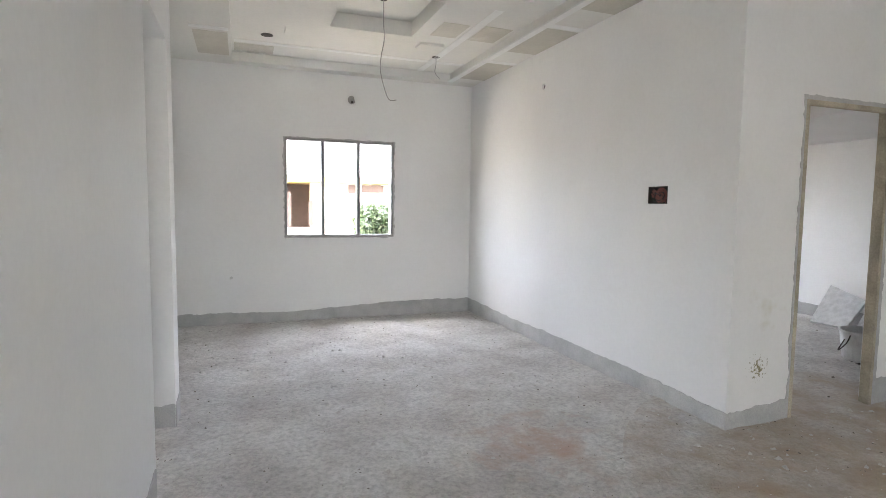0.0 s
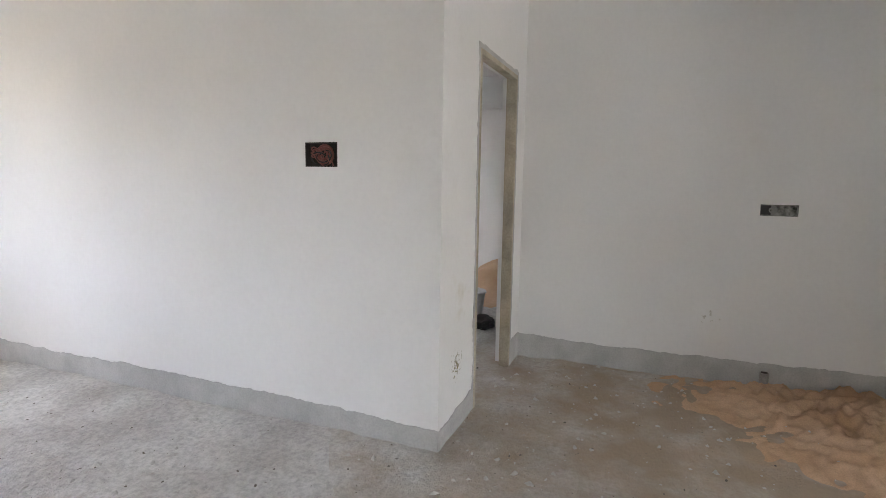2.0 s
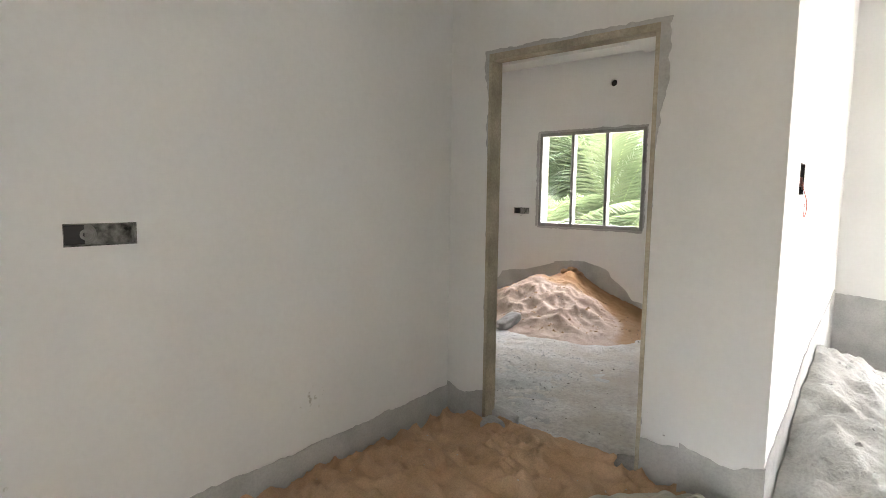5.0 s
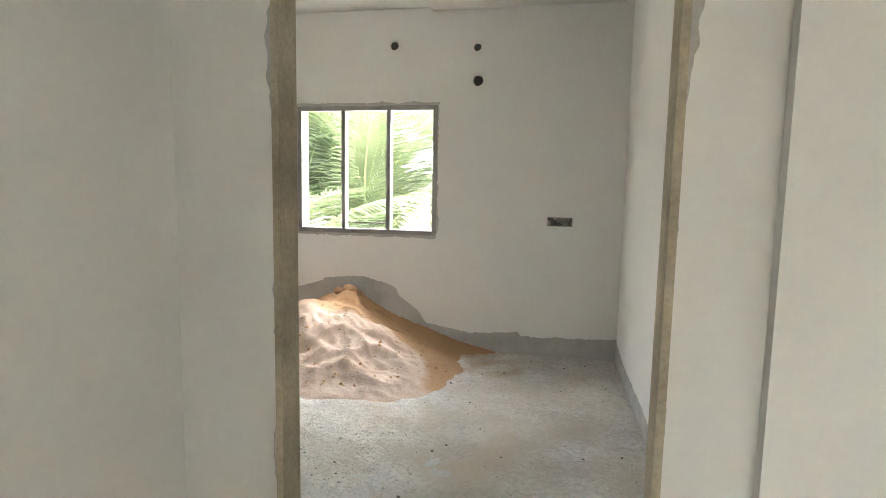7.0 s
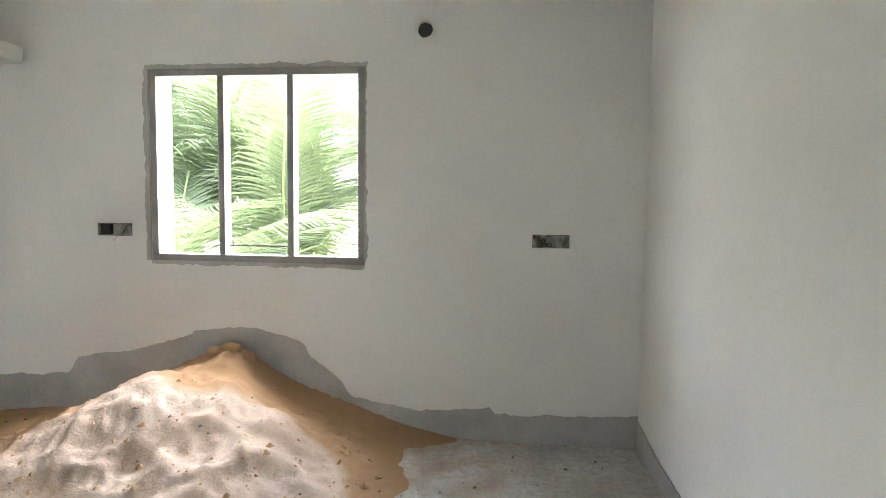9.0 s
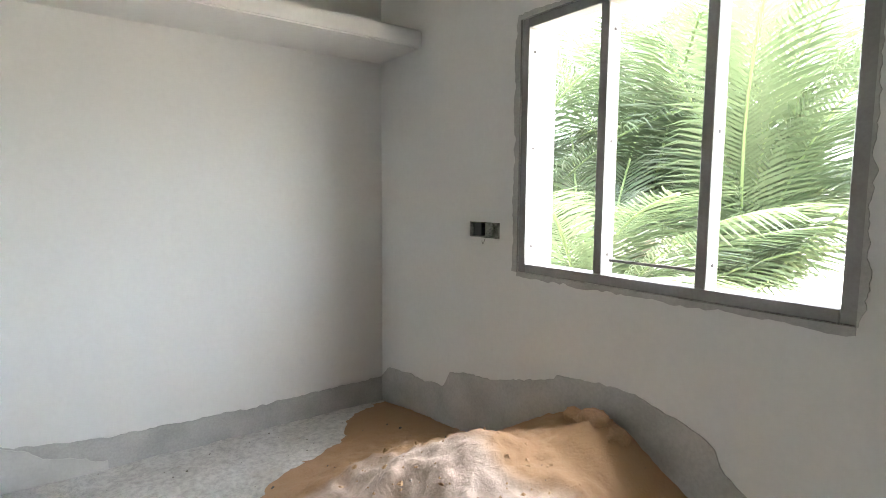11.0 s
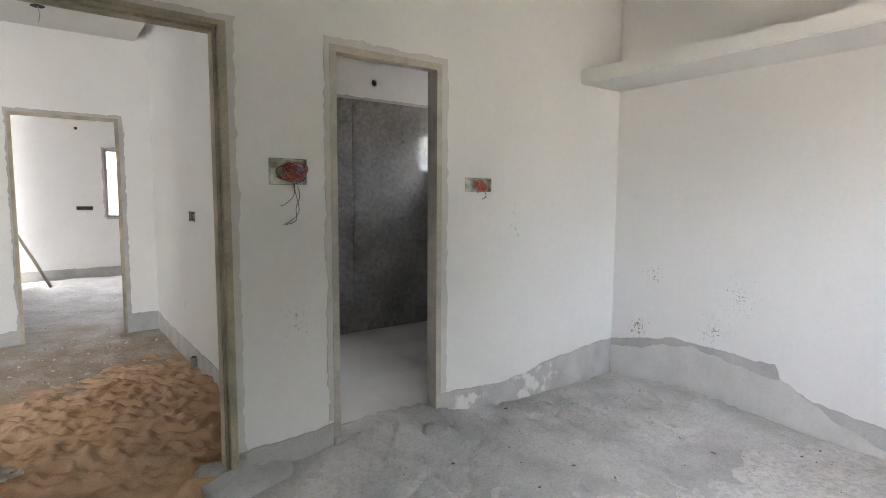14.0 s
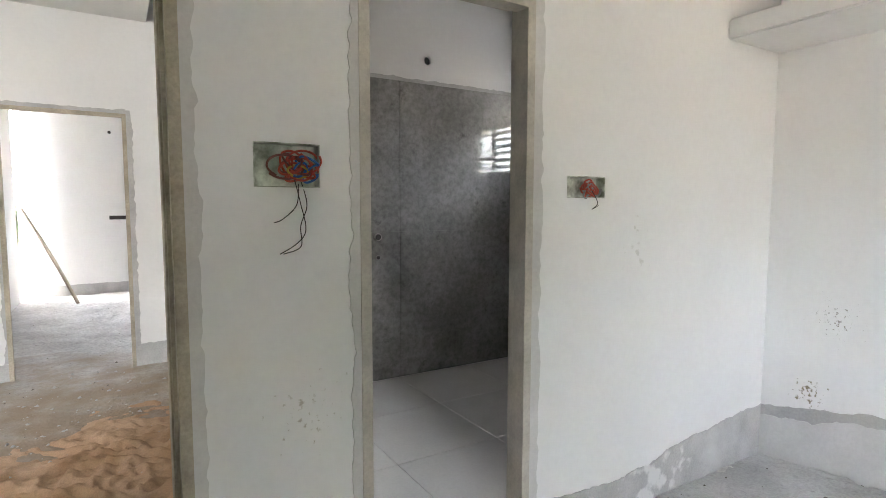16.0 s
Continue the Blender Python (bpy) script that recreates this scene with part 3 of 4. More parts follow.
for n, boxes in {
    "jamb": [(4.045, 4.064, -0.52, -0.448, -0.05, 2.115), (4.03, 4.056, -0.571, -0.52, -0.05, 2.115)],
    "jamb_b": [(4.94, 4.958, -0.52, -0.448, -0.05, 2.115), (4.955, 4.985, -0.571, -0.50, -0.05, 2.115), (4.945, 4.955, -0.535, -0.52, -0.05, 2.115)],
    "head": [(4.064, 4.94, -0.52, -0.448, 2.08, 2.115), (4.056, 4.955, -0.571, -0.52, 2.092, 2.115)],
}.items():
    bm = bmesh.new()
    for b in boxes:
        box(bm, *b)
    part(n.replace("_b", ""), bm, TIMBER, d2)
door_frame("door_3", *BD[:2], -0.568, -0.45, 0.05, BD[3], 0.035, 0.018, 1, "narrow limed timber bathroom door frame with no leaf", TIMBER_PALE)


def window(name, rect, y0, y1, inner, rod, label, w=0.042):
    x0, x1, z0, z1 = rect
    e = empty(name, ((x0 + x1) / 2, (y0 + y1) / 2, z0), label, "window", kind="structure")
    b = (x1 - x0 - w) / 3
    for n, (a0, a1, c0, c1) in {"side_bar": (x0, x0 + w, z0, z1), "side_bar_2": (x1 - w, x1, z0, z1), "top_bar": (x0 + w, x1 - w, z1 - w, z1), "bottom_bar": (x0 + w, x1 - w, z0, z0 + w)}.items():
        bm = bmesh.new()
        box(bm, a0, a1, y0, y1, c0, c1)
        bmesh.ops.bevel(bm, geom=bm.edges[:], offset=0.003, segments=1, affect="EDGES")
        part(n.replace("_2", ""), bm, STEEL, e)
    for k in (1, 2):
        bm = bmesh.new()
        c = x0 + w / 2 + k * b
        box(bm, c - 0.02, c + 0.02, y0, y1, z0 + w, z1 - w)
        bmesh.ops.bevel(bm, geom=bm.edges[:], offset=0.003, segments=1, affect="EDGES")
        m = part("mullion", bm, STEEL, e)
    for k in (0, 1, 2):
        for sg in (1, -1):
            x = (x0 + w + 0.0005 if k == 0 else x0 + w / 2 + k * b + 0.0205) if sg > 0 else (x1 - w - 0.0005 if k == 2 else x0 + w / 2 + (k + 1) * b - 0.0205)
            for z in (z0 + 0.12, (z0 + z1) / 2, z1 - 0.14):
                bm = bmesh.new()
                bmesh.ops.create_cone(bm, cap_ends=True, segments=8, radius1=0.007, radius2=0.006, depth=0.004, matrix=Matrix.Translation((x, (y0 + y1) / 2, z)) @ Matrix.Rotation(radians(90), 4, "Y"))
                part("screw", bm, DARK, e)
    if rod:
        bm = bmesh.new()
        bmesh.ops.create_cone(bm, cap_ends=True, segments=8, radius1=0.006, radius2=0.006, depth=b - 0.04, matrix=Matrix.Translation((x0 + w / 2 + 1.5 * b, y0 + 0.02 if inner > 0 else y1 - 0.02, z0 + 0.095)) @ Matrix.Rotation(radians(90), 4, "Y"))
        part("rod", bm, DARK, e, "thin black iron rod")
    return e


window("window_1", NWIN, 7.275, 7.345, -1, False, "three-light steel window frame without glass in the hall", 0.03)
window("window_2", BWIN, -3.935, -3.86, 1, True, "three-light steel window frame without glass and with one rod")
window("window_3", RWIN, 7.725, 7.80, -1, False, "steel window frame without glass in the far room")

# loft shelf of the bedroom
bm = bmesh.new()
box(bm, 7.37, 7.828, -3.85, -0.562, 2.15, 2.245)
bmesh.ops.bevel(bm, geom=[e for e in bm.edges], offset=0.008, segments=2, affect="EDGES")
tagged(mesh_ob("loft_shelf", bm, PUTTY), "white plastered concrete loft shelf along the bedroom wall", "shelf", kind="structure")

bm = bmesh.new()
box(bm, 5.75, 7.828, 3.232, 7.718, 2.27, 2.37)
bmesh.ops.bevel(bm, geom=bm.edges[:], offset=0.008, segments=2, affect="EDGES")
tagged(mesh_ob("loft_shelf", bm, PUTTY), "deep plastered concrete loft shelf in the far room", "shelf", kind="structure")

# ---- bathroom ----
SLATE = mat("slate_tile", (0.36, 0.355, 0.34), 0.05, 0.20, 2.2, 22, 0.0, col2=(0.20, 0.195, 0.185), spots=0.8, spot_col=(0.075, 0.072, 0.068), spot_scale=7, grain_mix=0.7)
FTILE = mat("grey_floor_tile", (0.64, 0.63, 0.61), 0.35, 0.05, 3, 60, 0.02)
GROUT = mat("grey_grout", (0.30, 0.295, 0.28), 0.9, 0.06, 10, 80, 0.1)


def tiles(owner, label, origin, u, v, nu, nv, su, sv, thick, material, gap=0.002):
    """Tiles over a grout bed: u and v are unit axes, thick the way that they stand proud."""
    o, u, v = Vector(origin), Vector(u), Vector(v)
    n = u.cross(v)
    bm = bmesh.new()
    a = [o + n * 0.001, o + u * su * nu + n * 0.001, o + u * su * nu + v * sv * nv + n * 0.001, o + v * sv * nv + n * 0.001]
    bm.faces.new([bm.verts.new(p) for p in a])
    bed = tagged(mesh_ob(owner, bm, GROUT), label, "tiling", kind="structure")
    bm = bmesh.new()
    box(bm, 0, su - gap, 0, sv - gap, 0, thick)
    top = [e for e in bm.edges if all(w.co.z > thick * 0.5 for w in e.verts)]
    bmesh.ops.bevel(bm, geom=top, offset=0.0008, segments=1, affect="EDGES")
    me = bpy.data.meshes.new("tile")
    bm.to_mesh(me)
    bm.free()
    me.materials.append(material)
    rot = Matrix((u, v, n)).transposed().to_4x4()
    for i in range(nu):
        for j in range(nv):
            t = new("tile", me)
            t.parent = bed
            t.matrix_basis = Matrix.Translation(o + u * (su * i + gap / 2) + v * (sv * j + gap / 2) + n * 0.001) @ rot


tiles("bath_wall_tiles", "glossy dark slate-look tiles on the bathroom wall", (5.345, 1.369, 0.10), (1, 0, 0), (0, 0, 1), 2, 2, 1.2425, 1.07, 0.008, SLATE)
tiles("bath_wall_tiles", "glossy dark slate-look tiles on the bathroom wall", (7.829, 1.36, 0.10), (0, -1, 0), (0, 0, 1), 2, 2, 0.43, 0.75, 0.008, SLATE)
tiles("bath_wall_tiles", "glossy dark slate-look tiles on the bathroom wall", (5.341, -0.45, 0.10), (0, 1, 0), (0, 0, 1), 2, 2, 0.905, 1.07, 0.008, SLATE)
bm = bmesh.new()
box(bm, 5.34, 7.83, -0.455, 1.37, -0.05, 0.088)
box(bm, BD[0] - 0.004, BD[1] + 0.004, -0.58, -0.455, -0.05, 0.097)
tagged(mesh_ob("bath_floor", bm, MORTAR), "raised concrete bathroom floor", "floor", kind="structure")
tiles("bath_floor_tiles", "square matt grey floor tiles in the bathroom", (5.36, -0.44, 0.09), (1, 0, 0), (0, 1, 0), 4, 3, 0.6, 0.6, 0.008, FTILE)
band("y", 1.362, -1, [(5.35, 2.262), (7.82, 2.262)], 8.8, bottom=2.235, rough=1.0)

# louvred bathroom vent
vent = empty("window_4", (7.94, 0.8, 1.64), "small steel bathroom vent window with louvres", "window", kind="structure")
for b in ((0.5, 0.53, 1.64, 2.09), (1.07, 1.1, 1.64, 2.09), (0.53, 1.07, 1.64, 1.67), (0.53, 1.07, 2.06, 2.09), (0.74, 0.765, 1.67, 2.06), (0.53, 0.74, 1.785, 1.81)):
    bm = bmesh.new()
    box(bm, 7.86, 7.9, *b)
    part("frame_bar", bm, STEEL, vent)
for k in range(6):
    bm = bmesh.new()
    box(bm, -0.022, 0.022, 0.765, 1.07, -0.003, 0.003, pose(7.88, 0, 1.71 + 0.062 * k, 0, 35, 0))
    part("louvre", bm, STEEL, vent)


# ---- small fixtures ----
def tube(bm, pts, r, seg=6):
    """A round wire along points."""
    rings = []
    pts = [Vector(p) for p in pts]
    for i, p in enumerate(pts):
        d = (pts[min(i + 1, len(pts) - 1)] - pts[max(i - 1, 0)]).normalized()
        a = d.orthogonal().normalized()
        if rings and a.dot(last) < 0:
            a = -a
        if rings:
            a = (last - d * last.dot(d)).normalized()
        last = a
        b = d.cross(a)
        rings.append([bm.verts.new(p + (a * math.cos(6.2832 * k / seg) + b * math.sin(6.2832 * k / seg)) * r) for k in range(seg)])
    for r0, r1 in zip(rings, rings[1:]):
        for k in range(seg):
            bm.faces.new((r0[k], r0[(k + 1) % seg], r1[(k + 1) % seg], r1[k]))
    bm.faces.new(rings[0])
    bm.faces.new(rings[-1])


def curve(pts, n=10):
    """A smooth line through points."""
    pts = [Vector(p) for p in pts]
    out = []
    for i in range(len(pts) - 1):
        p0, p1, p2, p3 = pts[max(i - 1, 0)], pts[i], pts[i + 1], pts[min(i + 2, len(pts) - 1)]
        for k in range(n):
            t = k / n
            out.append(0.5 * (2 * p1 + (p2 - p0) * t + (2 * p0 - 5 * p1 + 4 * p2 - p3) * t * t + (3 * p1 - p0 - 3 * p2 + p3) * t ** 3))
    return out + [pts[-1]]


def plain(name, col, rough=0.5, metal=0.0):
    return mat(name, col, rough, 0.06, 30, 120, 0.05, metal)


RED, BLUE, YELLOW, BLACK, GREYW = plain("red_pvc", (0.60, 0.10, 0.06)), plain("blue_pvc", (0.05, 0.18, 0.55)), plain("yellow_pvc", (0.62, 0.42, 0.08)), plain("black_pvc", (0.03, 0.025, 0.025)), plain("grey_pvc", (0.35, 0.34, 0.32))
MAROON = plain("maroon_conduit", (0.26, 0.09, 0.075), 0.6)
ZINC = mat("galvanised_steel", (0.70, 0.73, 0.64), 0.45, 0.18, 18, 60, 0.2, metal=0.2, col2=(0.16, 0.17, 0.12))
CAKED = mat("cement_caked_steel", (0.46, 0.45, 0.42), 0.9, 0.2, 24, 70, 0.4, col2=(0.03, 0.03, 0.028))


def switch_box(axis, t, into, a0, a1, z0, z1, label, inside, wires=(), tails=(), coil=None, blank=False):
    """A sunk box in a wall's face at axis = t; into: the sign of the way into the wall."""
    e = empty("switch_box", place(axis, t, (a0 + a1) / 2, z0), label, "electrical box", "electrical boxes")
    d = 0.048

    def pt(a, z, k):
        return Vector(place(axis, t + into * k, a, z))

    bm = bmesh.new()
    q = 0.003

    def slab(aa, ab, za, zb, ka, kb):
        p, r = pt(aa, za, ka), pt(ab, zb, kb)
        box(bm, min(p.x, r.x), max(p.x, r.x), min(p.y, r.y), max(p.y, r.y), za, zb)

    slab(a0, a1, z0, z1, d - q, d - 0.0005)
    slab(a0, a0 + q, z0, z1, 0.002, d - q)
    slab(a1 - q, a1, z0, z1, 0.002, d - q)
    slab(a0 + q, a1 - q, z0, z0 + q, 0.002, d - q)
    slab(a0 + q, a1 - q, z1 - q, z1, 0.002, d - q)
    part("back_box", bm, inside, e)
    ca, cz = (a0 + a1) / 2, (z0 + z1) / 2
    rnd = random.Random(int(a0 * 1000))
    if coil:
        fr, rad, m = coil
        bm = bmesh.new()
        c = a0 + (a1 - a0) * fr
        for ring in range(3):
            rr = rad * (1 - 0.27 * ring)
            tube(bm, [pt(c + rr * math.cos(k / 18 * 6.2832), cz + rr * math.sin(k / 18 * 6.2832), d - 0.012 - 0.006 * ring) for k in range(19)], 0.007)
        part("conduit", bm, m, e)
    if blank:
        bm = bmesh.new()
        p = a1 - 0.3 * (a1 - a0)
        slab(p, a1 - 0.006, z0 + 0.006, z1 - 0.006, 0.02, d - q)
        part("module", bm, BLACK, e)
    for m, n, fa, rad in wires:
        for k in range(n):
            bm = bmesh.new()
            c = a0 + (a1 - a0) * fa + rnd.uniform(-0.03, 0.03)
            dz, tl = rnd.uniform(-0.02, 0.02), rnd.uniform(-1.0, 1.0)
            r = rad * rnd.uniform(0.6, 1.15)
            ph, sq = rnd.uniform(0, 6), rnd.uniform(0.45, 1.0)
            line = [pt(c + r * math.cos(ph + u * 6.6) + tl * 0.3 * r * math.sin(ph + u * 6.6), cz - 0.008 + dz + sq * r * math.sin(ph + u * 6.6) + tl * r * math.cos(ph + u * 6.6) * 0.5, 0.022 - 0.026 * u + rnd.uniform(-0.004, 0.004)) for u in [i / 14 for i in range(15)]]
            tube(bm, curve(line, 3), 0.0034, 6)
            part("wire", bm, m, e)
    for m, pts in tails:
        bm = bmesh.new()
        tube(bm, curve([pt(ca + u, z0 + w, k) for u, w, k in pts], 8), 0.0016, 5)
        part("wire", bm, m, e)
    return e


switch_box("x", 3.535, 1, 3.693, 3.892, 1.425, 1.552, "open square wall box with a coil of dark red conduit", DARK, coil=(0.5, 0.05, MAROON), wires=[(BLACK, 2, 0.5, 0.05), (MAROON, 3, 0.5, 0.055)])
switch_box("x", 5.225, 1, 1.276, 1.496, 1.165, 1.24, "open two-part wall box with dark conduit ends", CAKED, coil=(0.68, 0.03, GREYW), blank=True)
switch_box("y", -3.855, -1, 4.132, 4.336, 1.103, 1.177, "narrow open wall box smeared with cement", CAKED, coil=(0.5, 0.02, GREYW), wires=[(BLACK, 2, 0.6, 0.02)])
switch_box("y", -3.855, -1, 6.713, 6.938, 1.128, 1.205, "narrow open wall box with a wire end hanging out", CAKED, blank=True, tails=[(GREYW, [(0.0, 0.03, 0.02), (-0.015, -0.01, -0.01), (0.0, -0.03, -0.008), (0.01, -0.015, -0.006)])], wires=[(GREYW, 2, 0.45, 0.02)])
switch_box("y", -0.56, 1, 5.162, 5.352, 1.41, 1.536, "open metal box with coiled red, blue and yellow wires", ZINC,
           wires=[(MAROON, 3, 0.6, 0.05), (RED, 4, 0.62, 0.046), (BLUE, 3, 0.74, 0.034), (YELLOW, 1, 0.7, 0.045), (RED, 2, 0.68, 0.05)],
           tails=[(BLACK, [(0.02, 0.03, 0.01), (0.03, -0.04, -0.012), (0.045, -0.12, -0.014), (0.02, -0.16, -0.012), (-0.03, -0.19, -0.01)]), (BLACK, [(0.04, 0.02, 0.01), (0.05, -0.05, -0.012), (0.03, -0.11, -0.014), (0.03, -0.17, -0.012), (-0.02, -0.19, -0.01)]), (BLACK, [(0.03, 0.01, 0.0), (0.02, -0.05, -0.012), (-0.02, -0.09, -0.012), (-0.045, -0.1, -0.01)])])
switch_box("y", -0.56, 1, 6.343, 6.556, 1.39, 1.476, "open metal box with a knot of red wires", ZINC, wires=[(RED, 6, 0.6, 0.032), (GREYW, 2, 0.68, 0.04)],
           tails=[(BLACK, [(0.03, 0.03, 0.0), (0.05, -0.02, -0.014), (0.02, -0.045, -0.012), (0.06, -0.03, -0.01)])])
switch_box("x", 3.53, 1, -0.96, -0.80, 1.37, 1.51, "open wall box with brown wires hanging out", DARK, wires=[(MAROON, 4, 0.5, 0.03)], tails=[(RED, [(0, 0.05, 0.0), (-0.01, -0.02, -0.02), (-0.04, -0.07, -0.02), (-0.02, -0.1, -0.015), (0.0, -0.04, -0.015)])])
switch_box("y", 7.72, 1, 4.77, 5.0, 1.13, 1.19, "narrow open wall box in the far room", DARK, tails=[(GREYW, [(0.0, 0.03, 0.01), (0.02, -0.03, -0.02), (0.06, -0.06, -0.015)])])


def conduit_hole(axis, t, out, a, z, r, label="ragged round conduit hole in the putty"):
    """A ragged rim round a sunk hole, with a pipe end in it; out: the sign of the way out of the wall."""
    e = empty("conduit_hole", place(axis, t, a, z), label, "hole", "conduit holes")
    bm = bmesh.new()
    n = 20
    inner = [bm.verts.new(place(axis, t + out * 0.003, a + (r + 0.3 * jag(k * 0.2, a)) * math.cos(6.2832 * k / n), z + (r + 0.3 * jag(k * 0.2, z)) * math.sin(6.2832 * k / n))) for k in range(n)]
    outer = [bm.verts.new(place(axis, t + out * 0.0005, a + r * 1.75 * math.cos(6.2832 * k / n), z + r * 1.75 * math.sin(6.2832 * k / n))) for k in range(n)]
    back = [bm.verts.new(place(axis, t - out * 0.02, *((v.co.y if axis == "x" else v.co.x), v.co.z))) for v in inner]
    for k in range(n):
        j = (k + 1) % n
        bm.faces.new((inner[k], inner[j], outer[j], outer[k]))
        bm.faces.new((inner[k], back[k], back[j], inner[j]))
    bmesh.ops.recalc_face_normals(bm, faces=bm.faces)
    part("rim", bm, PUTTY, e)
    bm = bmesh.new()
    tube(bm, [place(axis, t - out * 0.018, a, z), place(axis, t - out * 0.045, a, z)], r * 1.6, 14)
    part("pipe_end", bm, BLACK, e)
    return e


conduit_hole("x", 3.535, -1, 5.4375, 2.6025, 0.028)
conduit_hole("y", -3.855, 1, 5.68, 2.6075, 0.036)
conduit_hole("y", -3.855, 1, 4.9625, 2.575, 0.032)
conduit_hole("y", -3.855, 1, 4.95, 2.3025, 0.043)
conduit_hole("y", -3.855, 1, 4.82, 0.105, 0.034, "black drain pipe end low in the wall")

# ceiling points and hanging wires of the hall
def lamp_hole(x, y, z, r, tail):
    e = empty("lamp_hole", (x, y, z), "round lamp hole shown as a dark disc on the gypsum ceiling", "hole", "lamp holes")
    # Nothing is cut: a dark disc paints the shade inside the hole.
    bm = bmesh.new()
    bmesh.ops.create_cone(bm, cap_ends=True, segments=24, radius1=r, radius2=r * 0.97, depth=0.004, matrix=Matrix.Translation((x, y, z - 0.002)))
    part("dark_disc", bm, DARK, e)
    if tail:
        bm = bmesh.new()
        tube(bm, curve([(x + a, y + b, z + c) for a, b, c in tail], 8), 0.0035, 6)
        part("wire", bm, GREYW, e, "loose grey wire")
    return e


lamp_hole(0.93, 6.36, 3.06, 0.06, ())
lamp_hole(2.74, 6.45, 3.06, 0.045, [(0, 0, 0), (0.0, 0.0, -0.08), (-0.01, 0.0, -0.17), (0.05, 0.0, -0.24)])
lamp_hole(1.87, 5.4, 3.20, 0.03, [(0, 0, 0.0), (0.0, 0, -0.2), (0.005, 0, -0.34), (-0.02, 0, -0.48), (-0.03, 0, -0.6), (0.0, 0, -0.74), (0.05, 0, -0.86), (0.12, 0, -0.86)])
lamp_hole(4.36, 2.45, 2.87, 0.05, [(0, 0, 0), (0.01, 0, -0.06), (0.0, 0.0, -0.13)])
lamp_hole(5.12, 1.9, 3.12, 0.03, [(0, 0, 0), (0, 0, -0.15), (-0.02, 0, -0.28), (-0.1, 0, -0.32)])

hook = empty("wall_hook", (1.945, 7.27, 2.668), "grey conduit stub with torn edge in the wall", "conduit")
bm = bmesh.new()
bmesh.ops.create_icosphere(bm, subdivisions=2, radius=0.045)
for v in bm.verts:
    v.co = Vector((v.co.x, v.co.y * 0.3, v.co.z * 1.1)) * (1 + 0.35 * noise.noise(v.co * 30)) + Vector((1.945, 7.268, 2.668))
part("stub", bm, ROCK, hook)
bm = bmesh.new()
tube(bm, [(1.945, 7.26, 2.65), (1.94, 7.235, 2.63), (1.95, 7.22, 2.64)], 0.008)
part("pipe_end", bm, DARK, hook)

drain = empty("drain_pipe", (5.215, 1.389, 0.0), "short grey drain pipe stub at the wall's foot", "pipe")
bm = bmesh.new()
tube(bm, [(5.205, 1.389, -0.03), (5.205, 1.389, 0.10)], 0.028, 12)
part("stub", bm, ROCK, drain)
# A dark disc on top paints the shade inside the pipe.
bm = bmesh.new()
bmesh.ops.create_cone(bm, cap_ends=True, segments=14, radius1=0.021, radius2=0.021, depth=0.003, matrix=Matrix.Translation((5.205, 1.389, 0.1015)))
part("mouth", bm, DARK, drain)


# ---- loose things ----
def lump(name, loc, size, seed, material, label, category, turn=(0, 0, 0), rough=0.35, cuts=3, boxy=0.0):
    bm = bmesh.new()
    bmesh.ops.create_icosphere(bm, subdivisions=cuts, radius=1)
    for v in bm.verts:
        c = v.co.copy()
        if boxy:
            c = c.lerp(c / max(abs(c.x), abs(c.y), abs(c.z)), boxy)
        c *= 1 + rough * noise.noise(v.co * 1.6 + Vector((seed, 0, 0))) + 0.3 * rough * noise.noise(v.co * 5 + Vector((0, seed, 0)))
        v.co = Vector((c.x * size[0], c.y * size[1], c.z * size[2]))
    ob = mesh_ob(name, bm, material, True)
    ob.matrix_basis = pose(*loc, *turn)
    return tagged(ob, label, category)


lump("mortar_lump", (4.89, -0.45, 0.02), (0.095, 0.075, 0.06), 2.0, MORTAR, "rounded lump of set mortar at a door jamb", "lump", rough=0.2)
lump("broken_block", (4.10, -0.50, 0.04), (0.075, 0.05, 0.045), 5.0, ROCK, "pale broken block lying in the doorway", "block", (0, 0, 15), 0.25, 3, 0.5)
lump("concrete_chunk", (6.18, -2.62, pile_z(6.18, -2.62) + 0.03), (0.14, 0.066, 0.055), 7.0, ROCK, "long grey concrete chunk lying on the sand", "chunk", (0, 18, 78), 0.2, 4, 0.8)
lump("sand_clod", (6.05, -3.76, 0.455), (0.10, 0.06, 0.055), 4.0, SAND_DAMP, "damp clod of orange sand on top of the heap", "clod", rough=0.8, cuts=4)

lump("cement_pad", (5.03, -0.595, 0.0), (0.23, 0.12, 0.08), 6.0, CEMENT, "smooth cement pad at the foot of a door jamb", "pad", rough=0.25, cuts=4)

BAG = mat("woven_sack", (0.74, 0.72, 0.65), 0.7, 0.06, 6, 120, 0.3, spots=0.3, spot_col=(0.48, 0.42, 0.33))
PRINT = mat("faded_grey_print", (0.50, 0.48, 0.42), 0.8, 0.1, 20, 90, 0.1)


def bag_z(u, v):
    """The sack's top over its length u and width v, both -1 to 1."""
    e = max(0.0, 1 - abs(u) ** 3.2) ** 0.5 * max(0.0, 1 - abs(v) ** 2.6) ** 0.6
    return e * (0.11 + 0.012 * noise.noise((u * 2, v * 2, 4))) + 0.02 * noise.noise((u * 5, v * 4, 1)) * e


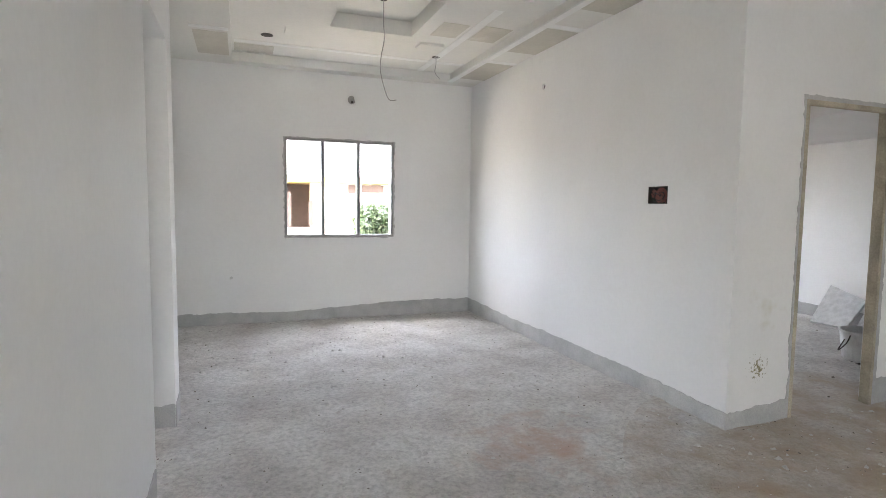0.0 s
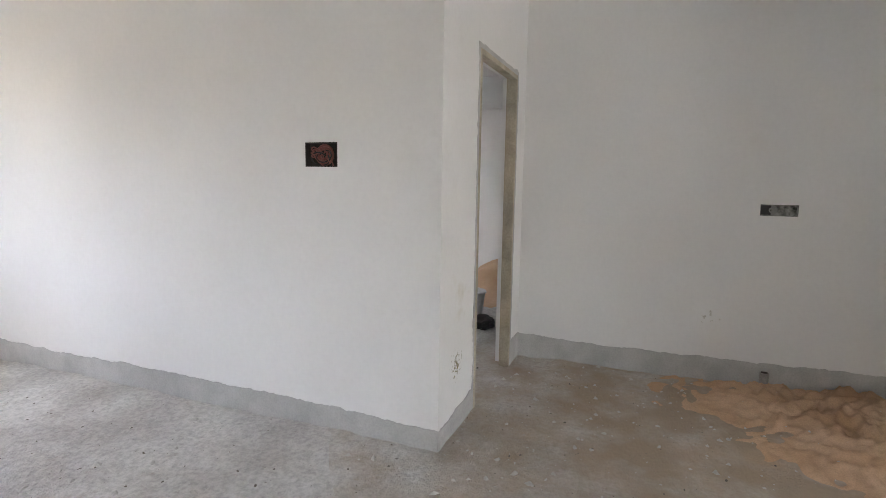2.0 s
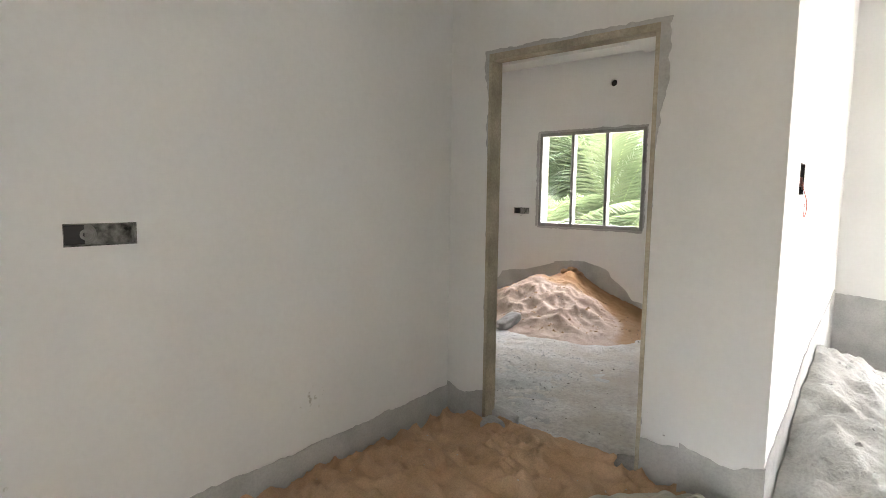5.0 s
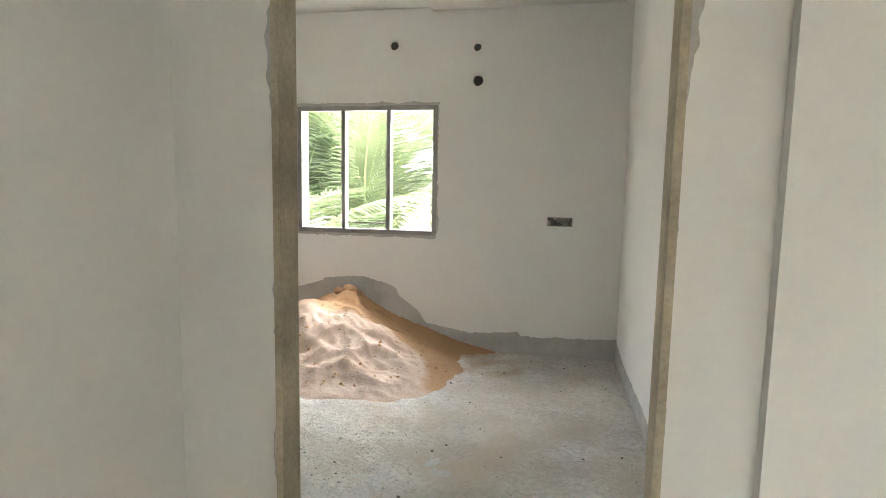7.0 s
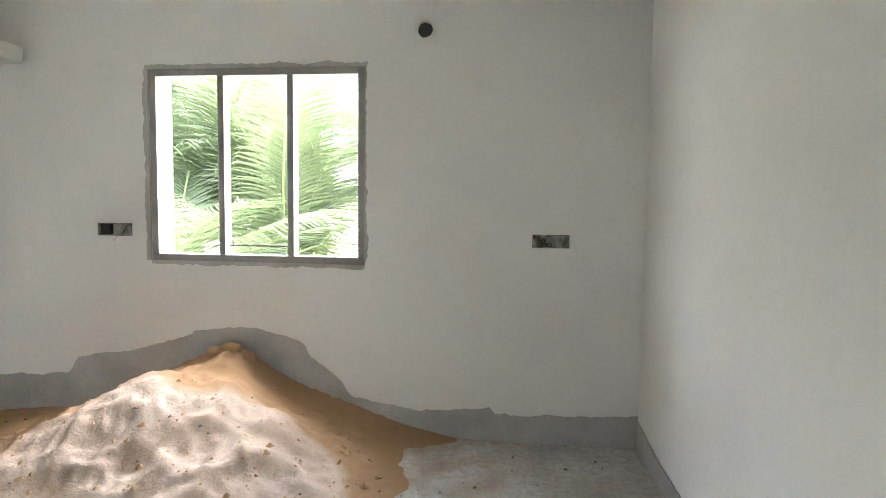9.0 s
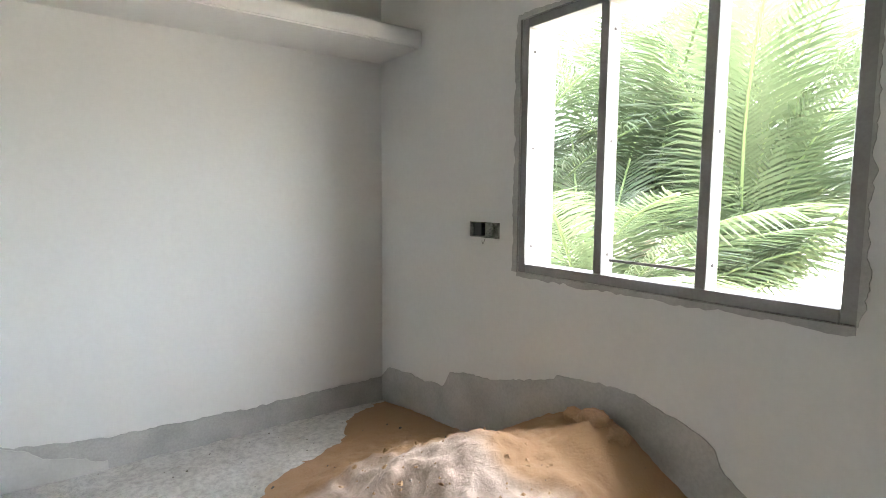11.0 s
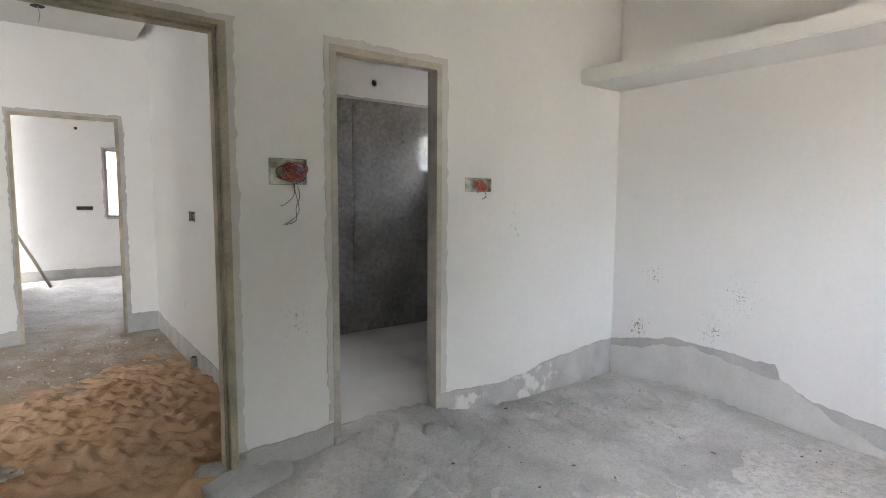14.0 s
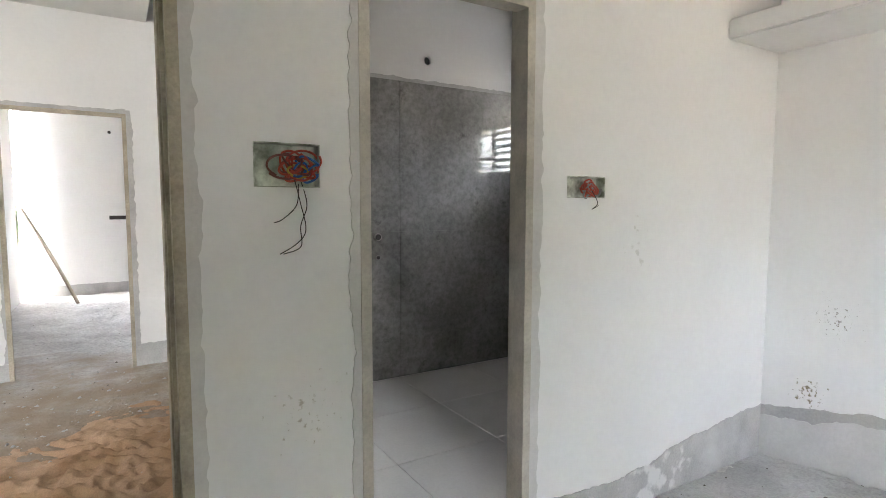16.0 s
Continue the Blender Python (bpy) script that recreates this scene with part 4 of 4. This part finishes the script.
def sack():
    m = pose(3.75, -0.07, 0.04, 0, 0, -141) @ Matrix.Diagonal((0.82, 0.85, 0.9, 1.0))
    e = empty("cement_sack", (3.75, -0.07, 0.03), "crumpled white woven cement sack half buried in sand", "sack")
    bm = bmesh.new()
    nu, nv = 44, 28
    g = [[bm.verts.new(m @ Vector((-0.40 + 0.80 * i / nu, -0.24 + 0.48 * j / nv, bag_z(-1 + 2 * i / nu, -1 + 2 * j / nv)))) for j in range(nv + 1)] for i in range(nu + 1)]
    for i in range(nu):
        for j in range(nv):
            bm.faces.new((g[i][j], g[i + 1][j], g[i + 1][j + 1], g[i][j + 1]))
    part("body", bm, BAG, e, smooth=True)
    bm = bmesh.new()
    g = []
    for i in range(60):
        row = []
        for j in range(25):
            u, v = i / 59, j / 24 - 0.5
            px, py = -0.47 + 0.66 * u + 0.03 * noise.noise((v * 9, 0, 5)), 0.145 + v * (0.20 - 0.09 * u) + 0.02 * noise.noise((u * 6, 0, 8))
            ruck = abs(noise.noise((u * 5, v * 11, 2)))
            p = Vector((px, py, 0.012 + bag_z(max(-1, px / 0.40), py / 0.24) * 0.92 + 0.045 * ruck + 0.025 * max(0.0, 0.3 - u) * 3 * (0.6 + noise.noise((u * 12, v * 7, 1)))))
            row.append(bm.verts.new(m @ p))
        g.append(row)
    for i in range(59):
        for j in range(24):
            bm.faces.new((g[i][j], g[i + 1][j], g[i + 1][j + 1], g[i][j + 1]))
    bmesh.ops.solidify(bm, geom=bm.faces[:], thickness=0.004)
    part("mouth_flap", bm, BAG, e, "frayed open mouth of the sack", smooth=True)
    bm = bmesh.new()
    for u0, w in ((-0.06, 0.016), (-0.025, 0.03), (0.04, 0.02), (0.075, 0.02), (0.13, 0.016), (0.165, 0.025)):
        pts = []
        for k in range(7):
            v = -0.15 + 0.075 * k / 6
            for du in (0, w):
                uu, vv = u0 + du + 0.15 * (v + 0.11), v
                pts.append(bm.verts.new(m @ Vector((uu, vv, bag_z(uu / 0.40, vv / 0.24) + 0.004))))
        for k in range(6):
            bm.faces.new((pts[2 * k], pts[2 * k + 1], pts[2 * k + 3], pts[2 * k + 2]))
    part("print", bm, PRINT, e, "faded grey print bars")


sack()


# far room: slabs, tub, stick, rags
def slab(loc, w, h, t, lean, rz, label, drop):
    bm = bmesh.new()
    box(bm, -w / 2, w / 2, -t / 2, t / 2, 0, h)
    for v in bm.verts:
        v.co.x += 0.05 * noise.noise(v.co * 7)
        v.co.z = max(0, v.co.z + (0.06 * noise.noise(v.co * 5) if v.co.z > 0.1 else 0))
    for v in bm.verts:
        v.co.z *= 1 - drop * (0.5 + v.co.x / w)
    bmesh.ops.bevel(bm, geom=bm.edges[:], offset=0.004, segments=1, affect="EDGES")
    ob = mesh_ob("stone_slab", bm, STONE)
    ob.matrix_basis = pose(*loc, lean, 0, rz)
    return tagged(ob, label, "slab", "stone slabs")


slab((7.40, 5.06, -0.01), 0.46, 0.60, 0.03, -42, -88, "grey granite slab leaning on the far wall", 0.26)
slab((7.40, 4.58, -0.01), 0.36, 0.62, 0.03, -42, -90, "grey granite slab leaning beside another slab", 0.0)


def tub(x, y):
    e = empty("plaster_tub", (x, y, 0), "round cement-caked plaster tub standing on the floor", "tub")
    bm = bmesh.new()
    prof = [(0.0, 0.0), (0.15, 0.0), (0.17, 0.02), (0.20, 0.26), (0.212, 0.27), (0.212, 0.285), (0.195, 0.285), (0.165, 0.04), (0.0, 0.035)]
    rings = [[bm.verts.new((x + r * math.cos(6.2832 * k / 28), y + r * math.sin(6.2832 * k / 28), z)) for k in range(28)] for r, z in prof[1:-1]]
    for a, b in zip(rings, rings[1:]):
        for k in range(28):
            bm.faces.new((a[k], a[(k + 1) % 28], b[(k + 1) % 28], b[k]))
    bm.faces.new(rings[0][::-1])
    bm.faces.new(rings[-1])
    part("body", bm, STONE, e, smooth=False)
    bm = bmesh.new()
    tube(bm, curve([(x - 0.21, y, 0.25), (x - 0.26, y, 0.18), (x - 0.24, y + 0.08, 0.10), (x - 0.19, y + 0.06, 0.2)], 6), 0.006)
    part("handle", bm, DARK, e)


tub(6.1, 3.86)
bm = bmesh.new()
tube(bm, [(3.69, 7.68, 1.30), (3.92, 7.45, 0.88), (4.15, 7.15, 0.43), (4.36, 6.85, -0.01)], 0.022, 10)
tagged(mesh_ob("wooden_pole", bm, TIMBER, True), "long wooden pole leaning against the far wall", "pole")
lump("black_rag", (5.95, 3.62, 0.02), (0.20, 0.10, 0.05), 3.0, BLACK, "crumpled black plastic rag on the floor", "rag", rough=0.7)
lump("black_rag", (6.15, 3.86, 0.02), (0.14, 0.12, 0.06), 8.0, BLACK, "crumpled black plastic rag by the sand", "rag", rough=0.7)


def chips(name, n, x0, x1, y0, y1, height, lo, hi, material, seed, label, keep=lambda x, y: True):
    """Loose crumbs scattered over a floor."""
    r = random.Random(seed)
    co, fs = [], []
    while n:
        x, y = r.uniform(x0, x1), r.uniform(y0, y1)
        n -= 1
        if not keep(x, y):
            continue
        s = lo * (hi / lo) ** (r.random() ** 2)
        z, an, st = height(x, y), r.uniform(0, 6.28), r.uniform(0.4, 1)
        b = len(co)
        for k in range(5):
            q = an + k * 1.2566
            rr = s * r.uniform(0.6, 1.1)
            dx, dy = rr * math.cos(q), rr * math.sin(q) * st
            co.append((x + dx * math.cos(an) - dy * math.sin(an), y + dx * math.sin(an) + dy * math.cos(an), z - 0.001))
        co.append((x + r.uniform(-0.3, 0.3) * s, y + r.uniform(-0.3, 0.3) * s, z + s * r.uniform(0.3, 0.8)))
        fs += [(b + k, b + (k + 1) % 5, b + 5) for k in range(5)]
    me = bpy.data.meshes.new(name)
    me.from_pydata(co, [], fs)
    me.materials.append(material)
    return tagged(new(name, me), label, "debris", kind="stuff")


CHIP_D = mat("dark_crumb", (0.20, 0.17, 0.145), 0.9, 0.2, 9, 60, 0.2)
CHIP_L = mat("pale_crumb", (0.60, 0.58, 0.54), 0.9, 0.1, 9, 60, 0.2)
chips("floor_debris", 1500, 0.0, 5.2, 1.2, 7.2, floor_z, 0.003, 0.013, CHIP_D, 1, "dark crumbs strewn over the concrete floor", lambda x, y: x < 3.5 or y < 3.1)
chips("floor_debris", 2600, 0.0, 5.2, 1.2, 7.2, floor_z, 0.005, 0.028, CHIP_L, 2, "pale plaster chips strewn over the floor", lambda x, y: x < 3.5 or y < 3.1)
chips("floor_debris", 500, 3.8, 7.8, -3.8, -0.6, lambda x, y: max(floor_z(x, y), mortar_z(x, y) if x > 4.7 and y > -2.4 else -1, pile_z(x, y) if x > 4.5 and y < -2.15 else -1), 0.004, 0.016, CHIP_D, 3, "dark crumbs over the bedroom floor and sand")
chips("floor_debris", 2200, 4.9, 7.8, -2.2, -0.6, lambda x, y: max(floor_z(x, y), mortar_z(x, y)), 0.004, 0.016, MORTAR, 4, "grey mortar crumbs on the bedroom floor")
chips("sand_clods", 420, 5.0, 6.8, -3.5, -2.3, pile_z, 0.006, 0.03, SAND_DAMP, 9, "small clods of damp sand on the heap", lambda x, y: pile_z(x, y) > 0.03)
chips("floor_debris", 220, 2.3, 3.5, -3.3, -0.4, lambda x, y: max(floor_z(x, y), rubble_z(x, y)), 0.01, 0.05, MORTAR, 5, "broken mortar pieces on the rubble heap")
chips("floor_debris", 160, 3.7, 7.7, 3.3, 7.5, floor_z, 0.006, 0.02, CHIP_D, 6, "dark crumbs on the far room's floor")
chips("floor_debris", 70, 3.9, 5.2, -0.4, 1.6, lambda x, y: max(floor_z(x, y), drift_z(x, y)), 0.004, 0.014, CHIP_L, 7, "pale chips lying on the sand")

# ---- outside ----
GROUND = mat("dry_earth", (0.30, 0.26, 0.20), 0.95, 0.1, 0.5, 8, 0.2)
bm = bmesh.new()
bmesh.ops.create_grid(bm, x_segments=4, y_segments=4, size=1500, matrix=Matrix.Translation((0, 0, -3.4)))
tagged(mesh_ob("ground", bm, GROUND), "dry pale earth round the house", "ground", kind="structure")
bm = bmesh.new()
box(bm, -3.2, 8.06, -4.2, 7.95, -3.4, -0.1)
tagged(mesh_ob("foundation", bm, CEMENT), "plain lower storey of the house", "wall", kind="structure")

LEAF = mat("palm_leaf", (0.075, 0.10, 0.052), 0.36, 0.15, 1.5, 20, 0.0, col2=(0.028, 0.045, 0.02))
_n, _l = LEAF.node_tree.nodes, LEAF.node_tree.links
_t = _n.new("ShaderNodeBsdfTranslucent")
_t.inputs["Color"].default_value = (0.11, 0.145, 0.07, 1)
_x = _n.new("ShaderNodeMixShader")
_x.inputs["Fac"].default_value = 0.25
_l.new(_n["Principled BSDF"].outputs[0], _x.inputs[1])
_l.new(_t.outputs[0], _x.inputs[2])
_l.new(_x.outputs[0], _n["Material Output"].inputs["Surface"])
RIB = mat("palm_rib", (0.15, 0.20, 0.08), 0.55, 0.08, 5, 40, 0.1)
BARK = mat("palm_bark", (0.22, 0.18, 0.14), 0.9, 0.15, 4, 40, 0.5)


def frond_mesh(length, leaf, droop, seed):
    """A palm frond along +x from the origin: rib and leaflets as two meshes."""
    r = random.Random(seed)
    n = 84
    spine = [Vector((length * (s - 0.12 * droop * s ** 3), 0.06 * math.sin(3 * s + seed), length * (0.35 * s - droop * 0.62 * s * s))) for s in [k / n for k in range(n + 1)]]
    bm = bmesh.new()
    tube(bm, spine, 0.013, 6)
    rib = bpy.data.meshes.new("rib")
    bm.to_mesh(rib)
    bm.free()
    rib.materials.append(RIB)
    co, fs = [], []
    for k in range(5, n):
        s = k / n
        d = (spine[k + 1] - spine[k]).normalized()
        up = Vector((0, 0, 1)) - d * d.z
        up.normalize()
        for sg in (-1, 1):
            for half in (0.0 if sg > 0 else 0.5,):
                side = d.cross(up) * sg
                ll = leaf * (0.45 + 1.1 * math.sin(math.pi * (0.15 + 0.8 * s)) * 0.6) * r.uniform(0.85, 1.1)
                base = spine[k] + d * (length / n) * half
                way = (side * 1.0 + d * (0.45 + 0.5 * s) + up * r.uniform(0.05, 0.3)).normalized()
                w = d * 0.0165
                b = len(co)
                for q in range(5):
                    f = q / 4
                    p = base + way * ll * f - Vector((0, 0, 1)) * ll * (0.42 + 0.25 * r.random() * f) * f * f
                    ww = w * (1 - f ** 2) * (0.55 + 0.6 * min(1, f * 4))
                    co += [p - ww, p + ww]
                fs += [(b + 2 * q, b + 2 * q + 1, b + 2 * q + 3, b + 2 * q + 2) for q in range(4)]
    me = bpy.data.meshes.new("foliage")
    me.from_pydata(co, [], fs)
    me.materials.append(LEAF)
    return rib, me


FRONDS = [frond_mesh(3.6, 0.72, 0.9, 1), frond_mesh(3.2, 0.66, 1.3, 2), frond_mesh(3.9, 0.75, 0.6, 3)]


def palm(x, y, top, count, seed, label, lift=(-62, 8)):
    e = empty("coconut_palm", (x, y, -3.4), label, "palm tree", "palms")
    bm = bmesh.new()
    pts = [(x + 0.25 * math.sin(3 * k / 14), y, -3.5 + (top + 3.5) * k / 14) for k in range(15)]
    tube(bm, pts, 0.15, 12)
    part("trunk", bm, BARK, e, smooth=True)
    cx, cy = pts[-1][0], pts[-1][1]
    r = random.Random(seed)
    for k in range(count):
        rib, me = FRONDS[k % 3]
        m = Matrix.Translation((cx, cy, top)) @ Matrix.Rotation(k * 2.39996 + r.uniform(-0.2, 0.2), 4, "Z") @ Matrix.Rotation(radians(lift[0] + (lift[1] - lift[0]) * (k / count) + r.uniform(-6, 6)), 4, "Y") @ Matrix.Rotation(r.uniform(-0.35, 0.35), 4, "X")
        f = new("frond", rib)
        g = new("foliage", me)
        f.parent = e
        f.matrix_parent_inverse = e.matrix_world.inverted()
        f.matrix_basis = m
        g.parent = f
    return e


palm(7.3, -7.8, 0.2, 19, 1, "coconut palm crown close outside the bedroom window", (-84, -38))
palm(10.7, -7.7, 0.3, 20, 11, "coconut palm with dense fronds at the corner of the house", (-84, -30))
palm(8.5, -6.9, -0.9, 18, 21, "low coconut palm crown under the bedroom window", (-75, -25))
palm(11.6, -8.9, 0.0, 18, 23, "coconut palm crown behind the corner palm", (-84, -30))
palm(9.0, -8.5, 0.6, 19, 6, "coconut palm with upright fronds beside the house", (-84, -30))
palm(5.6, -9.4, 0.7, 20, 2, "coconut palm with long green fronds behind another", (-80, -25))
palm(10.4, -11.2, 2.3, 16, 3, "taller coconut palm farther off")
palm(7.0, -12.6, 2.4, 17, 4, "distant coconut palm behind the others")

HOUSE = mat("cream_render", (0.50, 0.45, 0.36), 0.85, 0.04, 1, 20, 0.05)
OCHRE = mat("ochre_paint", (0.32, 0.22, 0.07), 0.8, 0.06, 1, 20, 0.05)
BROWN = mat("brown_dark_opening", (0.10, 0.065, 0.05), 0.7, 0.1, 4, 40, 0.1)


def neighbour():
    e = empty("neighbour_house", (3, 16, -3.4), "cream neighbouring house with ochre parapet and brown openings", "house")
    bm = bmesh.new()
    for b in ((-3.0, 1.5, 14.0, 14.2, -3.4, 1.95), (2.25, 9.0, 14.0, 14.2, -3.4, 1.95), (1.5, 2.25, 14.0, 14.2, -3.4, 0.85), (-3.0, -2.8, 14.2, 20, -3.4, 1.6), (8.8, 9.0, 14.2, 20, -3.4, 1.6)):
        box(bm, *b)
    part("wall", bm, HOUSE, e)
    bm = bmesh.new()
    box(bm, -3.2, 9.2, 13.75, 20.2, 1.93, 2.08)
    part("roof", bm, OCHRE, e)
    # Dark brown panels paint the shaded depth of the house's openings.
    for n, b in {"dark_interior": (1.3, 2.6, 15.2, 15.3, -1.0, 1.95), "window": (3.16, 3.42, 13.96, 13.995, 1.70, 1.90), "window_b": (3.5, 4.05, 13.96, 13.995, 1.72, 1.90), "door": (1.6, 1.8, 14.05, 14.1, 0.86, 1.7), "door_b": (2.2, 2.3, 13.95, 13.995, 0.9, 1.5)}.items():
        bm = bmesh.new()
        box(bm, *b)
        part(n.replace("_b", ""), bm, BROWN, e)


neighbour()


def bush(x, y, z, rad, seed):
    e = empty("bush", (x, y, -3.4), "leafy green garden tree outside the hall window", "tree")
    r = random.Random(seed)
    bm = bmesh.new()
    tube(bm, [(x, y, -3.5), (x + 0.1, y, -1.5), (x, y, z)], 0.06, 8)
    part("trunk", bm, BARK, e)
    co, fs = [], []
    for k in range(1500):
        d = Vector((r.gauss(0, 1), r.gauss(0, 1), r.gauss(0, 1))).normalized() * rad * (0.5 + 0.5 * r.random()) * (1 + 0.3 * noise.noise((k * 0.01, 0, 0)))
        p = Vector((x, y, z)) + Vector((d.x, d.y, d.z * 0.85))
        a, b = Vector((r.gauss(0, 1), r.gauss(0, 1), r.gauss(0, 1))).normalized() * 0.07, Vector((r.gauss(0, 1), r.gauss(0, 1), r.gauss(0, 1))).normalized() * 0.035
        i = len(co)
        co += [p - a, p + b, p + a, p - b]
        fs.append((i, i + 1, i + 2, i + 3))
    me = bpy.data.meshes.new("crown")
    me.from_pydata(co, [], fs)
    me.materials.append(LEAF)
    c = new("crown", me)
    c.parent = e
    c.matrix_parent_inverse = e.matrix_world.inverted()


bush(3.15, 11.2, 1.05, 0.48, 4)
conduit_hole("y", 7.72, -1, 4.82, 2.47, 0.024)
conduit_hole("y", 1.37, -1, 6.82, 2.405, 0.03)
for z, r in ((1.135, 0.028), (0.99, 0.018)):
    outlet = empty("water_outlet", (6.41, 1.36, z), "capped dark water outlet in the slate tiling", "pipe end", "water outlets")
    bm = bmesh.new()
    tube(bm, [(6.41, 1.362, z), (6.41, 1.352, z)], r, 14)
    part("collar", bm, ROCK, outlet)
    bm = bmesh.new()
    tube(bm, [(6.41, 1.356, z), (6.41, 1.349, z)], r * 0.75, 12)
    part("mouth", bm, BLACK, outlet)
